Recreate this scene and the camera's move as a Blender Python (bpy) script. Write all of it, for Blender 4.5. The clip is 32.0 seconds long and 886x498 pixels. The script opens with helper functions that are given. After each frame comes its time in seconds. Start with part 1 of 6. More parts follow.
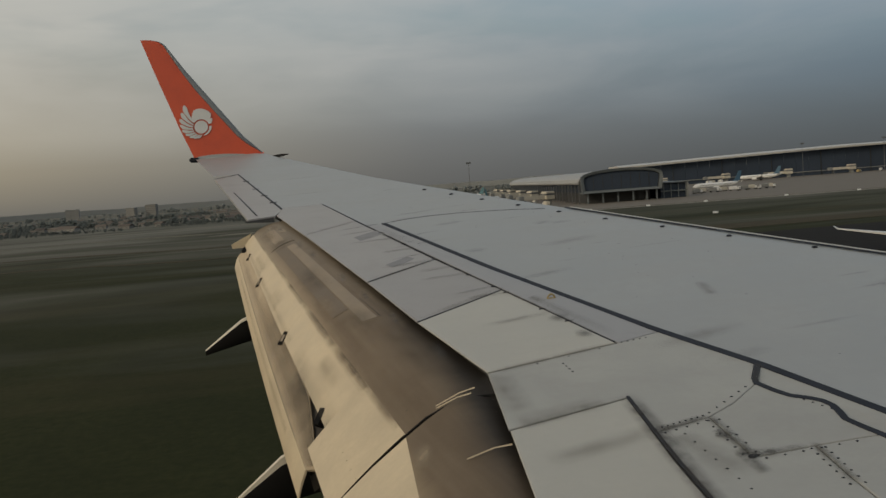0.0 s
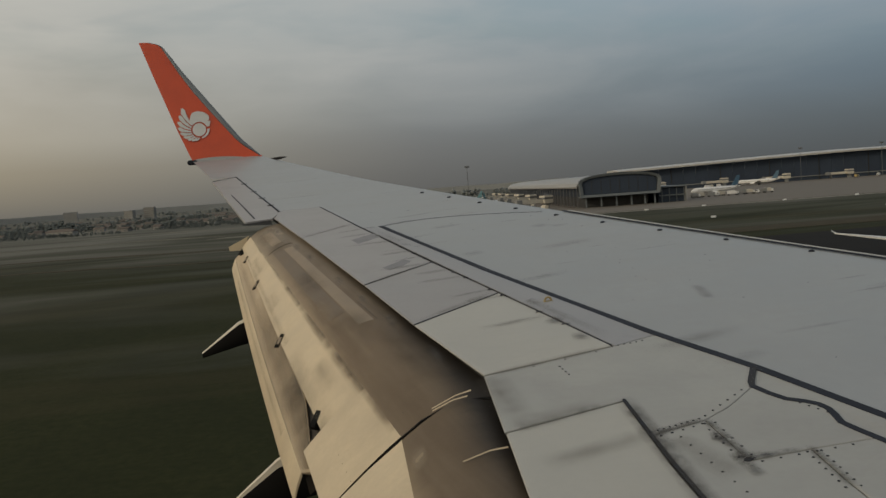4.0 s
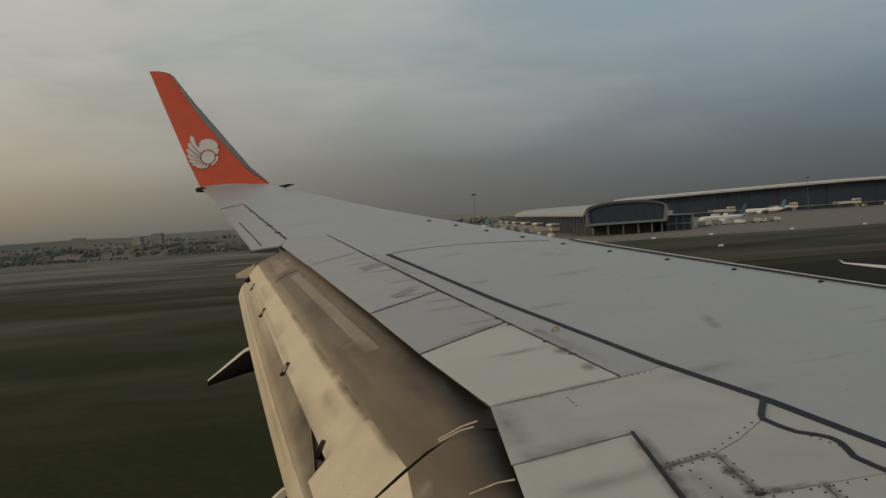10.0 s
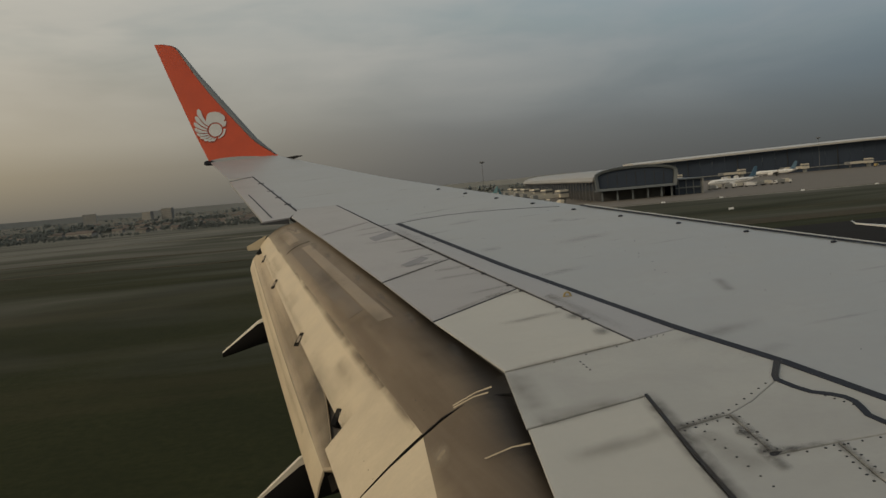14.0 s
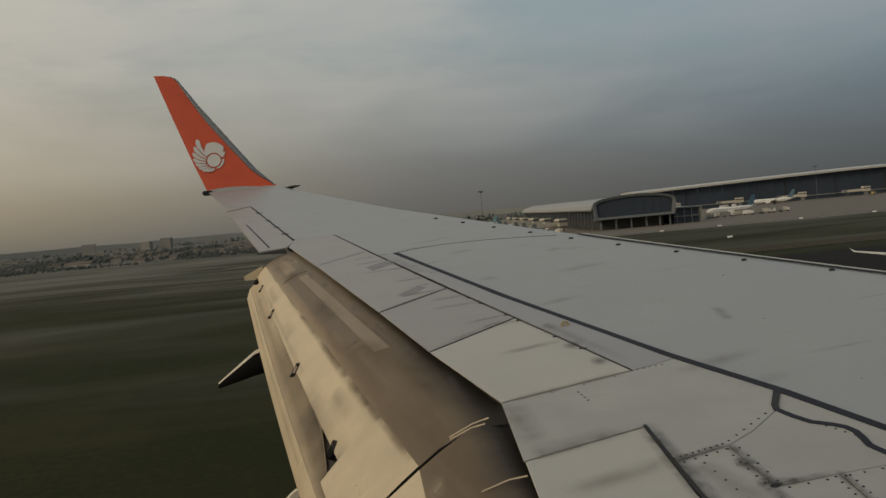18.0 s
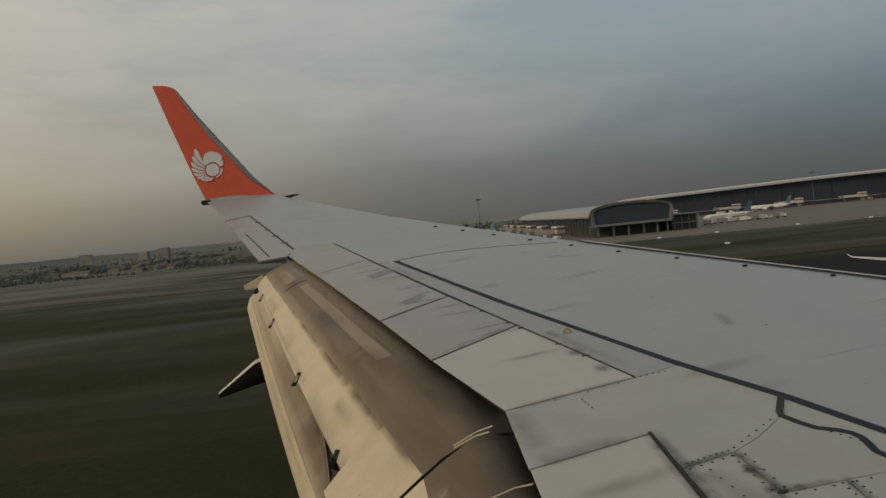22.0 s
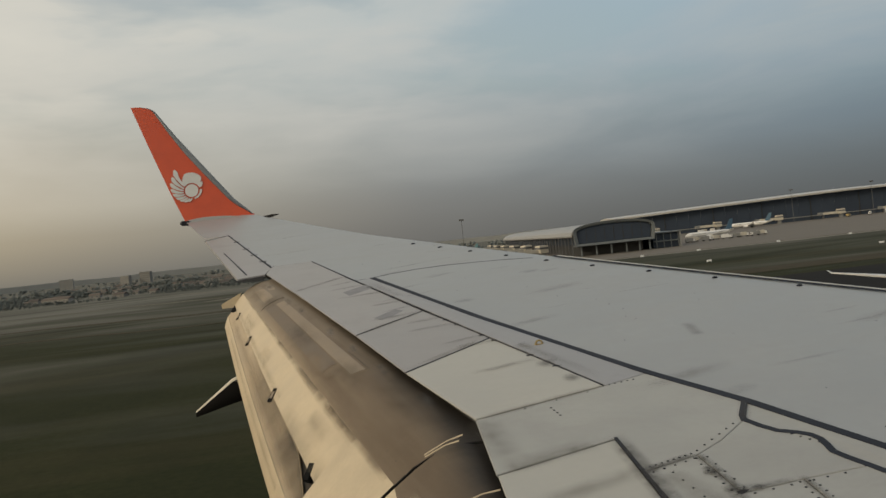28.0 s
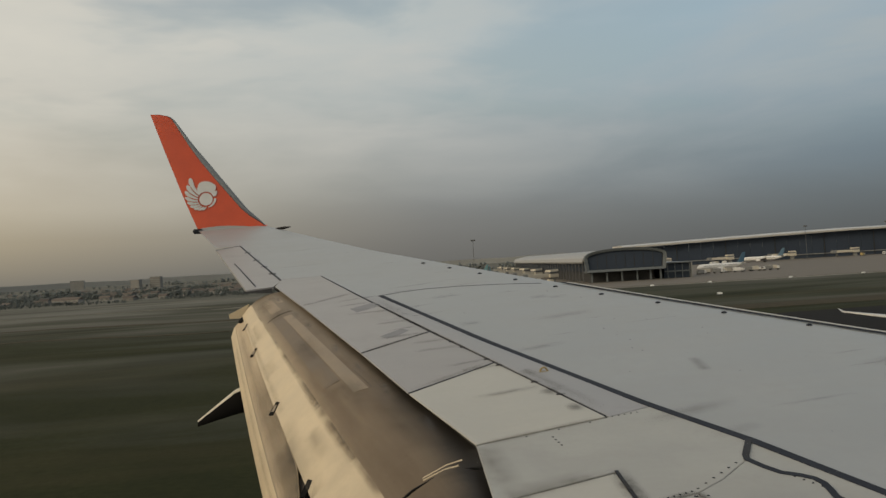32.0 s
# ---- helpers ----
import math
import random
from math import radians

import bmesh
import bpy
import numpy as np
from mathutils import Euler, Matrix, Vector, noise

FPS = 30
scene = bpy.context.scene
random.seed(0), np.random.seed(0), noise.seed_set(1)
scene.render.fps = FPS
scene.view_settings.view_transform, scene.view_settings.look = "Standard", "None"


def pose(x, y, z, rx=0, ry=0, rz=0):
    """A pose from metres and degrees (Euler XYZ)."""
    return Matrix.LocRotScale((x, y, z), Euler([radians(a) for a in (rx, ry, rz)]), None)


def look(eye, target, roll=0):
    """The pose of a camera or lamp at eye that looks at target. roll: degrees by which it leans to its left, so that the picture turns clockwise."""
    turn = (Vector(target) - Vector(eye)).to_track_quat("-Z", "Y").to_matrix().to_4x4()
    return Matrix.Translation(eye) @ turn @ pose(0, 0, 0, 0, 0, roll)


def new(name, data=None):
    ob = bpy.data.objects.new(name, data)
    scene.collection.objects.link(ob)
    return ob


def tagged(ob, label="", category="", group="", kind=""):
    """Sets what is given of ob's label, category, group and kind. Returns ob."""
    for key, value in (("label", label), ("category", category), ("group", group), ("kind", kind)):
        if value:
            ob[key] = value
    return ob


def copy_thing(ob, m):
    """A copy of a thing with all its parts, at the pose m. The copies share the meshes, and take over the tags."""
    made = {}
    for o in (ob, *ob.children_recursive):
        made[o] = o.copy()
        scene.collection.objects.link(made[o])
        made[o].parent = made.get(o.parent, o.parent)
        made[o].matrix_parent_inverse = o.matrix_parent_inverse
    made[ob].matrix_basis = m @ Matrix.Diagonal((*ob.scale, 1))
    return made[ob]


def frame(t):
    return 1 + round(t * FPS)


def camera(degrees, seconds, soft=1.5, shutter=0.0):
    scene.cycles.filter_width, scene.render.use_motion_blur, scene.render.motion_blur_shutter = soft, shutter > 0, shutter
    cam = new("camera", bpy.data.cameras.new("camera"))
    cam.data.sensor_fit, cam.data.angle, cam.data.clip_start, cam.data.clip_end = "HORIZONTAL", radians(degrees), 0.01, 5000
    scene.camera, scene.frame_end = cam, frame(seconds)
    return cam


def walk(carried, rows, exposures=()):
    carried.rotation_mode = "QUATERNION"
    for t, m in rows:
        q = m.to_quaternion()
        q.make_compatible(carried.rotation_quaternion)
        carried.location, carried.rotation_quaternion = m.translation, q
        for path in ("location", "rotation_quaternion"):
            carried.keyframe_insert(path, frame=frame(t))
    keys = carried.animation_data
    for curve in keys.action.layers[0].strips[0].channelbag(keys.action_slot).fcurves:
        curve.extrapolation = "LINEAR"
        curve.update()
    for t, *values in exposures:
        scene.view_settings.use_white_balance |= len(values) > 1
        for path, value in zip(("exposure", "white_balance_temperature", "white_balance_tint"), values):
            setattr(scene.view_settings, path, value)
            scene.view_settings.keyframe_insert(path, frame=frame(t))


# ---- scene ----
EYE = 3.7          # height of the cabin window's eye point over the aircraft's wheels
# the aircraft on short final: wheels 13.5 m over the ground, banked and pitched a little
FLIGHT = Matrix.Translation((0, 0, 13.5 + EYE)) @ pose(0, 0, 0, 0.585, 1.41, 0) @ Matrix.Translation((0, 0, -EYE))

# ---- camera ----
cam = camera(57.8, 32.0)
# seconds, x (forward), y (outboard), z from the eye point, yaw, pitch, roll
PATH = [
    (0, 0.020, -0.038, 0.013, -7.59, -4.88, -2.80),
    (0.5, 0.023, -0.038, 0.013, -7.81, -4.70, -2.49),
    (1, 0.024, -0.037, 0.010, -7.70, -4.57, -2.58),
    (1.5, 0.022, -0.039, 0.012, -7.72, -4.51, -2.77),
    (2, 0.017, -0.039, 0.010, -8.22, -4.65, -2.48),
    (2.5, 0.015, -0.034, 0.008, -7.88, -5.00, -2.67),
    (3, 0.020, -0.045, 0.015, -8.00, -4.79, -2.60),
    (3.5, 0.032, -0.031, 0.005, -7.75, -4.75, -2.69),
    (5.5, 0.019, -0.068, 0.025, -7.78, -4.14, -2.55),
    (6, 0.020, -0.068, 0.034, -7.67, -4.28, -3.09),
    (6.5, 0.021, -0.064, 0.028, -7.85, -3.84, -3.06),
    (7, 0.025, -0.064, 0.024, -7.72, -3.78, -3.10),
    (7.5, 0.027, -0.060, 0.026, -8.02, -3.57, -2.57),
    (8, 0.018, -0.065, 0.029, -7.85, -3.49, -2.79),
    (8.5, 0.023, -0.058, 0.028, -7.82, -2.98, -3.19),
    (9, 0.023, -0.055, 0.025, -7.55, -2.65, -3.15),
    (9.5, 0.033, -0.036, 0.019, -7.42, -2.57, -2.73),
    (10, 0.029, -0.027, 0.015, -7.34, -2.65, -2.38),
    (10.5, 0.024, -0.036, 0.018, -6.82, -3.60, -2.82),
    (11, 0.013, -0.028, 0.002, -6.22, -5.38, -2.85),
    (11.5, 0.024, -0.007, 0.004, -4.82, -5.99, -3.21),
    (12, 0.024, -0.021, 0.011, -5.67, -5.60, -3.11),
    (12.5, 0.018, -0.020, 0.004, -6.04, -5.61, -3.64),
    (13, 0.008, -0.032, 0.017, -6.23, -5.62, -4.12),
    (13.5, 0.016, -0.031, 0.011, -6.65, -4.83, -3.63),
    (14, 0.019, -0.024, 0.008, -6.55, -4.83, -3.59),
    (14.5, 0.022, -0.029, 0.014, -6.71, -4.43, -3.29),
    (16.5, 0.030, -0.002, 0.003, -6.58, -4.66, -4.45),
    (17, 0.030, -0.000, 0.001, -6.21, -3.89, -4.56),
    (17.5, 0.030, -0.002, -0.001, -6.81, -2.74, -3.56),
    (18, 0.038, -0.005, 0.007, -6.75, -2.76, -3.76),
    (18.5, 0.035, -0.006, 0.003, -6.81, -2.64, -3.77),
    (19, 0.037, 0.001, -0.005, -6.59, -2.48, -3.50),
    (19.5, 0.033, -0.003, 0.001, -7.01, -2.52, -3.31),
    (20, 0.034, -0.006, 0.013, -7.13, -2.92, -4.14),
    (20.5, 0.029, -0.013, 0.003, -7.37, -2.60, -4.07),
    (21, 0.021, -0.007, 0.006, -7.20, -2.93, -4.50),
    (21.5, 0.022, -0.009, 0.021, -7.85, -2.36, -4.16),
    (22, 0.012, 0.002, 0.008, -6.95, -2.20, -4.10),
    (22.5, 0.014, 0.009, 0.001, -6.77, -2.63, -4.45),
    (23, 0.010, -0.012, 0.011, -7.01, -2.38, -4.56),
    (23.5, 0.009, -0.014, 0.015, -7.07, -2.17, -4.80),
    (24, 0.018, -0.010, 0.011, -7.14, -1.93, -4.80),
    (24.5, 0.042, 0.023, -0.013, -6.90, -1.03, -4.33),
    (25, 0.038, 0.004, -0.009, -7.27, -0.78, -4.25),
    (25.5, 0.062, 0.025, -0.053, -6.46, -0.65, -4.69),
    (27.5, 0.077, -0.059, -0.034, -6.29, 0.66, -3.52),
    (28, 0.080, -0.081, -0.046, -8.21, -0.81, -4.68),
    (28.5, 0.054, -0.098, -0.049, -11.67, 4.03, 0.69),
    (29, 0.086, -0.005, -0.086, -8.03, -1.46, -5.73),
    (29.5, 0.088, -0.071, -0.066, -8.29, 2.56, -4.44),
    (30, 0.089, -0.084, -0.062, -7.36, 1.36, -4.49),
    (30.5, 0.082, -0.120, -0.049, -10.37, 1.52, -3.71),
    (31, 0.082, -0.115, -0.043, -9.59, 2.23, -2.60),
    (31.5, 0.090, -0.116, -0.030, -10.41, 2.31, -0.39),
    (32, 0.088, -0.083, -0.027, -7.53, 0.60, -1.91),
]


def held(x, y, z, yaw, pitch, roll):
    a, b = radians(yaw), radians(pitch)
    eye = Vector((x, y, z + EYE))
    ahead = Vector((-math.sin(a) * math.cos(b), math.cos(a) * math.cos(b), math.sin(b)))
    return FLIGHT @ look(eye, eye + ahead, roll)


walk(cam, [(r[0], held(*r[1:])) for r in PATH],
     exposures=[(0, 0.08, 6450, 10), (6, 0.05, 6500, 10), (9, 0.03, 6550, 10), (13, 0.0, 6800, 10), (22, 0.0, 6720, 10), (25, 0.0, 6700, 10), (28, 0.40, 6720, 10), (32, 0.36, 6720, 10)])

# ---- world and sun ----
SUN = Vector((-0.85, -0.34, 0.42)).normalized()
world = bpy.data.worlds.new("world")
scene.world = world
world.use_nodes = True


class Nodes:
    """A short way to lay and link nodes."""

    def __init__(self, tree):
        self.tree = tree

    def add(self, kind, **inputs):
        n = self.tree.nodes.new(kind)
        for k, v in inputs.items():
            k = k.replace("_", " ")
            if hasattr(v, "node"):
                self.tree.links.new(v, n.inputs[k])
            else:
                n.inputs[k].default_value = v
        return n

    def math(self, op, a, b=0.0, clamp=False):
        n = self.tree.nodes.new("ShaderNodeMath")
        n.operation, n.use_clamp = op, clamp
        for i, v in enumerate((a, b)):
            if hasattr(v, "node"):
                self.tree.links.new(v, n.inputs[i])
            else:
                n.inputs[i].default_value = v
        return n.outputs[0]

    def ramp(self, fac, *stops):
        n = self.tree.nodes.new("ShaderNodeValToRGB")
        e = n.color_ramp.elements
        while len(e) < len(stops):
            e.new(0.5)
        for el, (p, c) in zip(e, stops):
            el.position = p
            el.color = (*c, 1) if len(c) == 3 else c
        self.tree.links.new(fac, n.inputs[0])
        return n.outputs[0]

    def mix(self, fac, a, b, blend="MIX"):
        n = self.tree.nodes.new("ShaderNodeMix")
        n.data_type, n.blend_type = "RGBA", blend
        for i, v in ((0, fac), (6, a), (7, b)):
            if hasattr(v, "node"):
                self.tree.links.new(v, n.inputs[i])
            else:
                n.inputs[i].default_value = (*v, 1) if isinstance(v, tuple) and len(v) == 3 else v
        return n.outputs[2]

    def link(self, a, b):
        self.tree.links.new(a, b)


def g(v):
    return (v, v, v)


w = Nodes(world.node_tree)
sky = w.add("ShaderNodeTexSky")
sky.sky_type, sky.sun_disc = "NISHITA", False
sky.sun_elevation = math.asin(SUN.z)
sky.sun_rotation = math.atan2(SUN.x, SUN.y)
sky.dust_density, sky.air_density = 4.0, 1.5
coord = w.add("ShaderNodeTexCoord").outputs["Generated"]
sep = w.add("ShaderNodeSeparateXYZ", Vector=coord)
dot = w.add("ShaderNodeVectorMath", Vector=coord)
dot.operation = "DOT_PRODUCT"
dot.inputs[1].default_value = Vector((SUN.x, SUN.y, 0)).normalized()
toward = w.math("MULTIPLY_ADD", dot.outputs["Value"], 0.5)
w.tree.nodes[-1].inputs[2].default_value = 0.5
up = sep.outputs["Z"]
# haze layer: dim slate away from the sun, warm beneath it, thinning upwards
low = w.ramp(toward, (0.0, (0.085, 0.097, 0.103)), (0.08, (0.1, 0.112, 0.115)), (0.26, (0.15, 0.147, 0.138)), (0.38, (0.24, 0.217, 0.17)), (0.5, (0.32, 0.27, 0.182)), (1.0, (0.6, 0.5, 0.33)))
high = w.ramp(toward, (0.0, (0.2, 0.296, 0.388)), (0.08, (0.222, 0.316, 0.396)), (0.26, (0.325, 0.378, 0.396)), (0.5, (0.44, 0.44, 0.41)), (1.0, (0.9, 0.8, 0.6)))
lift = w.ramp(up, (0.0, g(0.0)), (0.05, g(0.12)), (0.12, g(0.42)), (0.2, g(0.82)), (0.27, g(1.0)))
veil = w.mix(lift, low, high)
top = w.ramp(up, (0.3, g(0.0)), (0.9, g(1.0)))
veil = w.mix(top, veil, (0.40, 0.42, 0.44))
# smog bank over the lowest few degrees
murk = w.ramp(toward, (0.0, (0.074, 0.081, 0.086)), (0.1, (0.08, 0.086, 0.088)), (0.26, (0.112, 0.112, 0.106)), (0.38, (0.126, 0.125, 0.116)), (0.5, (0.14, 0.135, 0.12)), (1.0, (0.25, 0.22, 0.17)))
veil = w.mix(w.ramp(up, (0.0, g(0.9)), (0.018, g(0.62)), (0.045, g(0.26)), (0.085, g(0.0))), veil, murk)
# thin lit streaks high up, slanting
mp2 = w.add("ShaderNodeMapping", Vector=coord)
mp2.inputs["Scale"].default_value = (1.7, 1.7, 9.0)
mp2.inputs["Rotation"].default_value = (0.0, -0.33, 0.0)
n2 = w.add("ShaderNodeTexNoise", Vector=mp2.outputs[0], Scale=1.7, Detail=4.0, Roughness=0.55, Distortion=0.5).outputs["Fac"]
# soft streaked cloud
mp = w.add("ShaderNodeMapping", Vector=coord)
mp.inputs["Scale"].default_value = (1.5, 1.5, 5.5)
mp.inputs["Rotation"].default_value = (0.0, -0.3, 0.0)
n1 = w.add("ShaderNodeTexNoise", Vector=mp.outputs[0], Scale=1.9, Detail=5.0, Roughness=0.5, Distortion=0.25).outputs["Fac"]
cloud = w.ramp(toward, (0.0, (0.315, 0.335, 0.335)), (0.1, (0.335, 0.355, 0.348)), (0.26, (0.45, 0.44, 0.415)), (0.5, (0.55, 0.53, 0.465)), (1.0, (1.0, 0.9, 0.7)))
cover = w.ramp(n1, (0.4, g(0.0)), (0.7, g(0.6)))
cover = w.math("MULTIPLY", cover, w.ramp(up, (0.05, g(0.0)), (0.17, g(1.0))))
shade = w.ramp(n1, (0.3, g(0.97)), (0.5, g(1.0)))
veil = w.mix(1.0, veil, shade, "MULTIPLY")
veil = w.mix(cover, veil, cloud)
wisp = w.math("MULTIPLY", w.ramp(n2, (0.5, g(0.0)), (0.72, g(0.4))), w.ramp(up, (0.1, g(0.0)), (0.2, g(1.0))))
veil = w.mix(wisp, veil, cloud)
gap = w.ramp(n1, (0.36, g(0.5)), (0.5, g(0.0)))
gap = w.math("MULTIPLY", gap, w.ramp(up, (0.1, g(0.0)), (0.28, g(1.0))))
blue = w.add("ShaderNodeVectorMath", Vector=sky.outputs[0])
blue.operation = "SCALE"
blue.inputs["Scale"].default_value = 0.1
full = w.mix(gap, veil, blue.outputs[0])
bg = world.node_tree.nodes["Background"]
w.link(full, bg.inputs["Color"])
bg.inputs["Strength"].default_value = 1.0

sun = new("sun", bpy.data.lights.new("sun", "SUN"))
sun.data.energy, sun.data.angle, sun.data.color = 0.9, radians(8), (1.0, 0.84, 0.62)
sun.matrix_world = look(SUN * 200, (0, 0, 0))


# ---- materials ----
def material(name, tint, rough=0.5, metal=0.0, spread=0.12, grain=6.0, fine=60.0, bump=0.1, streak=None, stain=None, spec=0.5, vary=0.0):
    """Paint, stone or earth: two scales of variation, streaks along x, stains, fine relief."""
    m = bpy.data.materials.new(name)
    m.use_nodes = True
    n = Nodes(m.node_tree)
    b = m.node_tree.nodes["Principled BSDF"]
    p = n.add("ShaderNodeTexCoord").outputs["Object"]
    a = n.add("ShaderNodeTexNoise", Vector=p, Scale=grain, Detail=6.0, Roughness=0.6).outputs["Fac"]
    f = n.add("ShaderNodeTexNoise", Vector=p, Scale=fine, Detail=3.0).outputs["Fac"]
    c = n.mix(n.ramp(a, (0.3, g(0.0)), (0.7, g(1.0))), tuple(v * (1 - spread) for v in tint), tuple(min(1, v * (1 + spread)) for v in tint))
    c = n.mix(n.ramp(f, (0.35, g(0.0)), (0.65, g(0.35))), c, tuple(v * (1 - spread) for v in tint))
    if streak:
        col, amount, sx, sy = streak
        mp = n.add("ShaderNodeMapping", Vector=p)
        mp.inputs["Scale"].default_value = (sx, sy, 1.0)
        s = n.add("ShaderNodeTexNoise", Vector=mp.outputs[0], Scale=1.0, Detail=5.0, Roughness=0.65).outputs["Fac"]
        c = n.mix(n.ramp(s, (0.45, g(0.0)), (0.8, g(amount))), c, col)
    if stain:
        col, amount, sc = stain
        s = n.add("ShaderNodeTexNoise", Vector=p, Scale=sc, Detail=8.0, Roughness=0.7, Distortion=0.8).outputs["Fac"]
        c = n.mix(n.ramp(s, (0.5, g(0.0)), (0.72, g(amount))), c, col)
    if vary:
        r = n.add("ShaderNodeObjectInfo").outputs["Random"]
        c = n.mix(1.0, c, n.ramp(r, (0.0, g(1 - vary)), (1.0, g(1.0))), "MULTIPLY")
    n.link(c, b.inputs["Base Color"])
    b.inputs["Metallic"].default_value = metal
    b.inputs["Specular IOR Level"].default_value = spec
    n.link(n.ramp(a, (0.2, g(max(0.05, rough - 0.08))), (0.8, g(min(1, rough + 0.08)))), b.inputs["Roughness"])
    if bump:
        bn = n.add("ShaderNodeBump", Height=f, Strength=bump, Distance=0.02)
        n.link(bn.outputs[0], b.inputs["Normal"])
    return m


GREY = material("wing_grey_paint", (0.272, 0.284, 0.288), 0.42, spread=0.075, grain=1.4, fine=9.0, bump=0.02, streak=((0.26, 0.25, 0.235), 0.35, 0.5, 3.0), stain=((0.27, 0.27, 0.265), 0.3, 1.3))
PANEL = material("panel_grey_paint", (0.29, 0.281, 0.276), 0.45, spread=0.06, grain=2.0, fine=25.0, bump=0.03, streak=((0.2, 0.195, 0.188), 0.3, 1.2, 3.0), stain=((0.22, 0.215, 0.205), 0.45, 1.6), vary=0.08)
SHROUD = material("warm_grey_paint", (0.33, 0.331, 0.31), 0.45, spread=0.06, grain=2.0, fine=25.0, bump=0.03, streak=((0.22, 0.212, 0.2), 0.3, 1.2, 3.0), stain=((0.25, 0.243, 0.23), 0.4, 1.6), vary=0.05)
STRIP = material("slate_grey_paint", (0.262, 0.264, 0.272), 0.45, spread=0.06, grain=2.0, fine=25.0, bump=0.03, stain=((0.2, 0.195, 0.19), 0.4, 2.5))
SEAL = material("black_sealant", (0.022, 0.026, 0.036), 0.75, spread=0.25, grain=8.0, bump=0.1, spec=0.2)
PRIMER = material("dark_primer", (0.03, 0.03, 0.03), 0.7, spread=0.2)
ORANGE = material("orange_paint", (0.48, 0.056, 0.0125), 0.38, spread=0.09, grain=2.0, fine=20.0, bump=0.01, stain=((0.33, 0.036, 0.009), 0.45, 0.9))
DARKEDGE = material("bare_leading_edge", (0.13, 0.15, 0.17), 0.45, metal=0.3, spread=0.1)
# emblem's white dimmed in the base colour for shade
EMBLEM = material("shaded_white_marking", (0.5, 0.51, 0.51), 0.45, spread=0.05)
WHITE = material("white_marking", (0.75, 0.76, 0.76), 0.45, spread=0.04)
CREAM = material("dirty_cream_paint", (0.53, 0.44, 0.302), 0.5, spread=0.1, grain=2.5, fine=30.0, bump=0.03, streak=((0.3, 0.24, 0.165), 0.3, 0.5, 2.6), stain=((0.34, 0.28, 0.195), 0.4, 0.9))
TAN = material("dirty_tan_paint", (0.41, 0.325, 0.212), 0.55, spread=0.12, grain=2.5, fine=30.0, bump=0.03, streak=((0.24, 0.18, 0.11), 0.6, 5.0, 0.5), stain=((0.26, 0.205, 0.14), 0.5, 2.2))
FAIR = material("fairing_shaded_side", (0.012, 0.0115, 0.011), 0.9, spread=0.1, grain=3.0, bump=0.02, spec=0.06)
METAL = material("worn_metal", (0.6, 0.58, 0.54), 0.3, metal=0.9, spread=0.15, grain=12.0)
YELLOW = material("yellow_paint", (0.33, 0.25, 0.1), 0.5)
PALEPANEL = material("pale_panel_paint", (0.378, 0.371, 0.336), 0.45, spread=0.05, grain=2.0, fine=25.0, bump=0.03, streak=((0.28, 0.27, 0.25), 0.22, 1.2, 3.0))
RUBBER = material("black_rubber", (0.012, 0.012, 0.012), 0.85, spec=0.15)
BLACK = material("black_recess", (0.007, 0.007, 0.007), 0.95, spec=0.08, bump=0.0)
HULL = material("white_fuselage_paint", (0.72, 0.72, 0.71), 0.4, spread=0.03, grain=1.0, bump=0.01)
ASPHALT = material("runway_asphalt", (0.02, 0.0185, 0.0162), 0.95, spread=0.35, grain=0.18, fine=14.0, bump=0.5, streak=((0.038, 0.034, 0.028), 0.7, 0.006, 0.4), stain=((0.0085, 0.008, 0.0072), 0.7, 0.12), spec=0.04)
TAXI = material("taxiway_asphalt", (0.018, 0.017, 0.016), 0.85, spread=0.25, grain=0.15, fine=8.0, bump=0.4, streak=((0.03, 0.027, 0.023), 0.5, 0.01, 0.3), spec=0.05)
LINE = material("runway_white_paint", (0.3, 0.29, 0.265), 0.7, spread=0.2, grain=3.0, stain=((0.15, 0.14, 0.13), 0.6, 2.0))


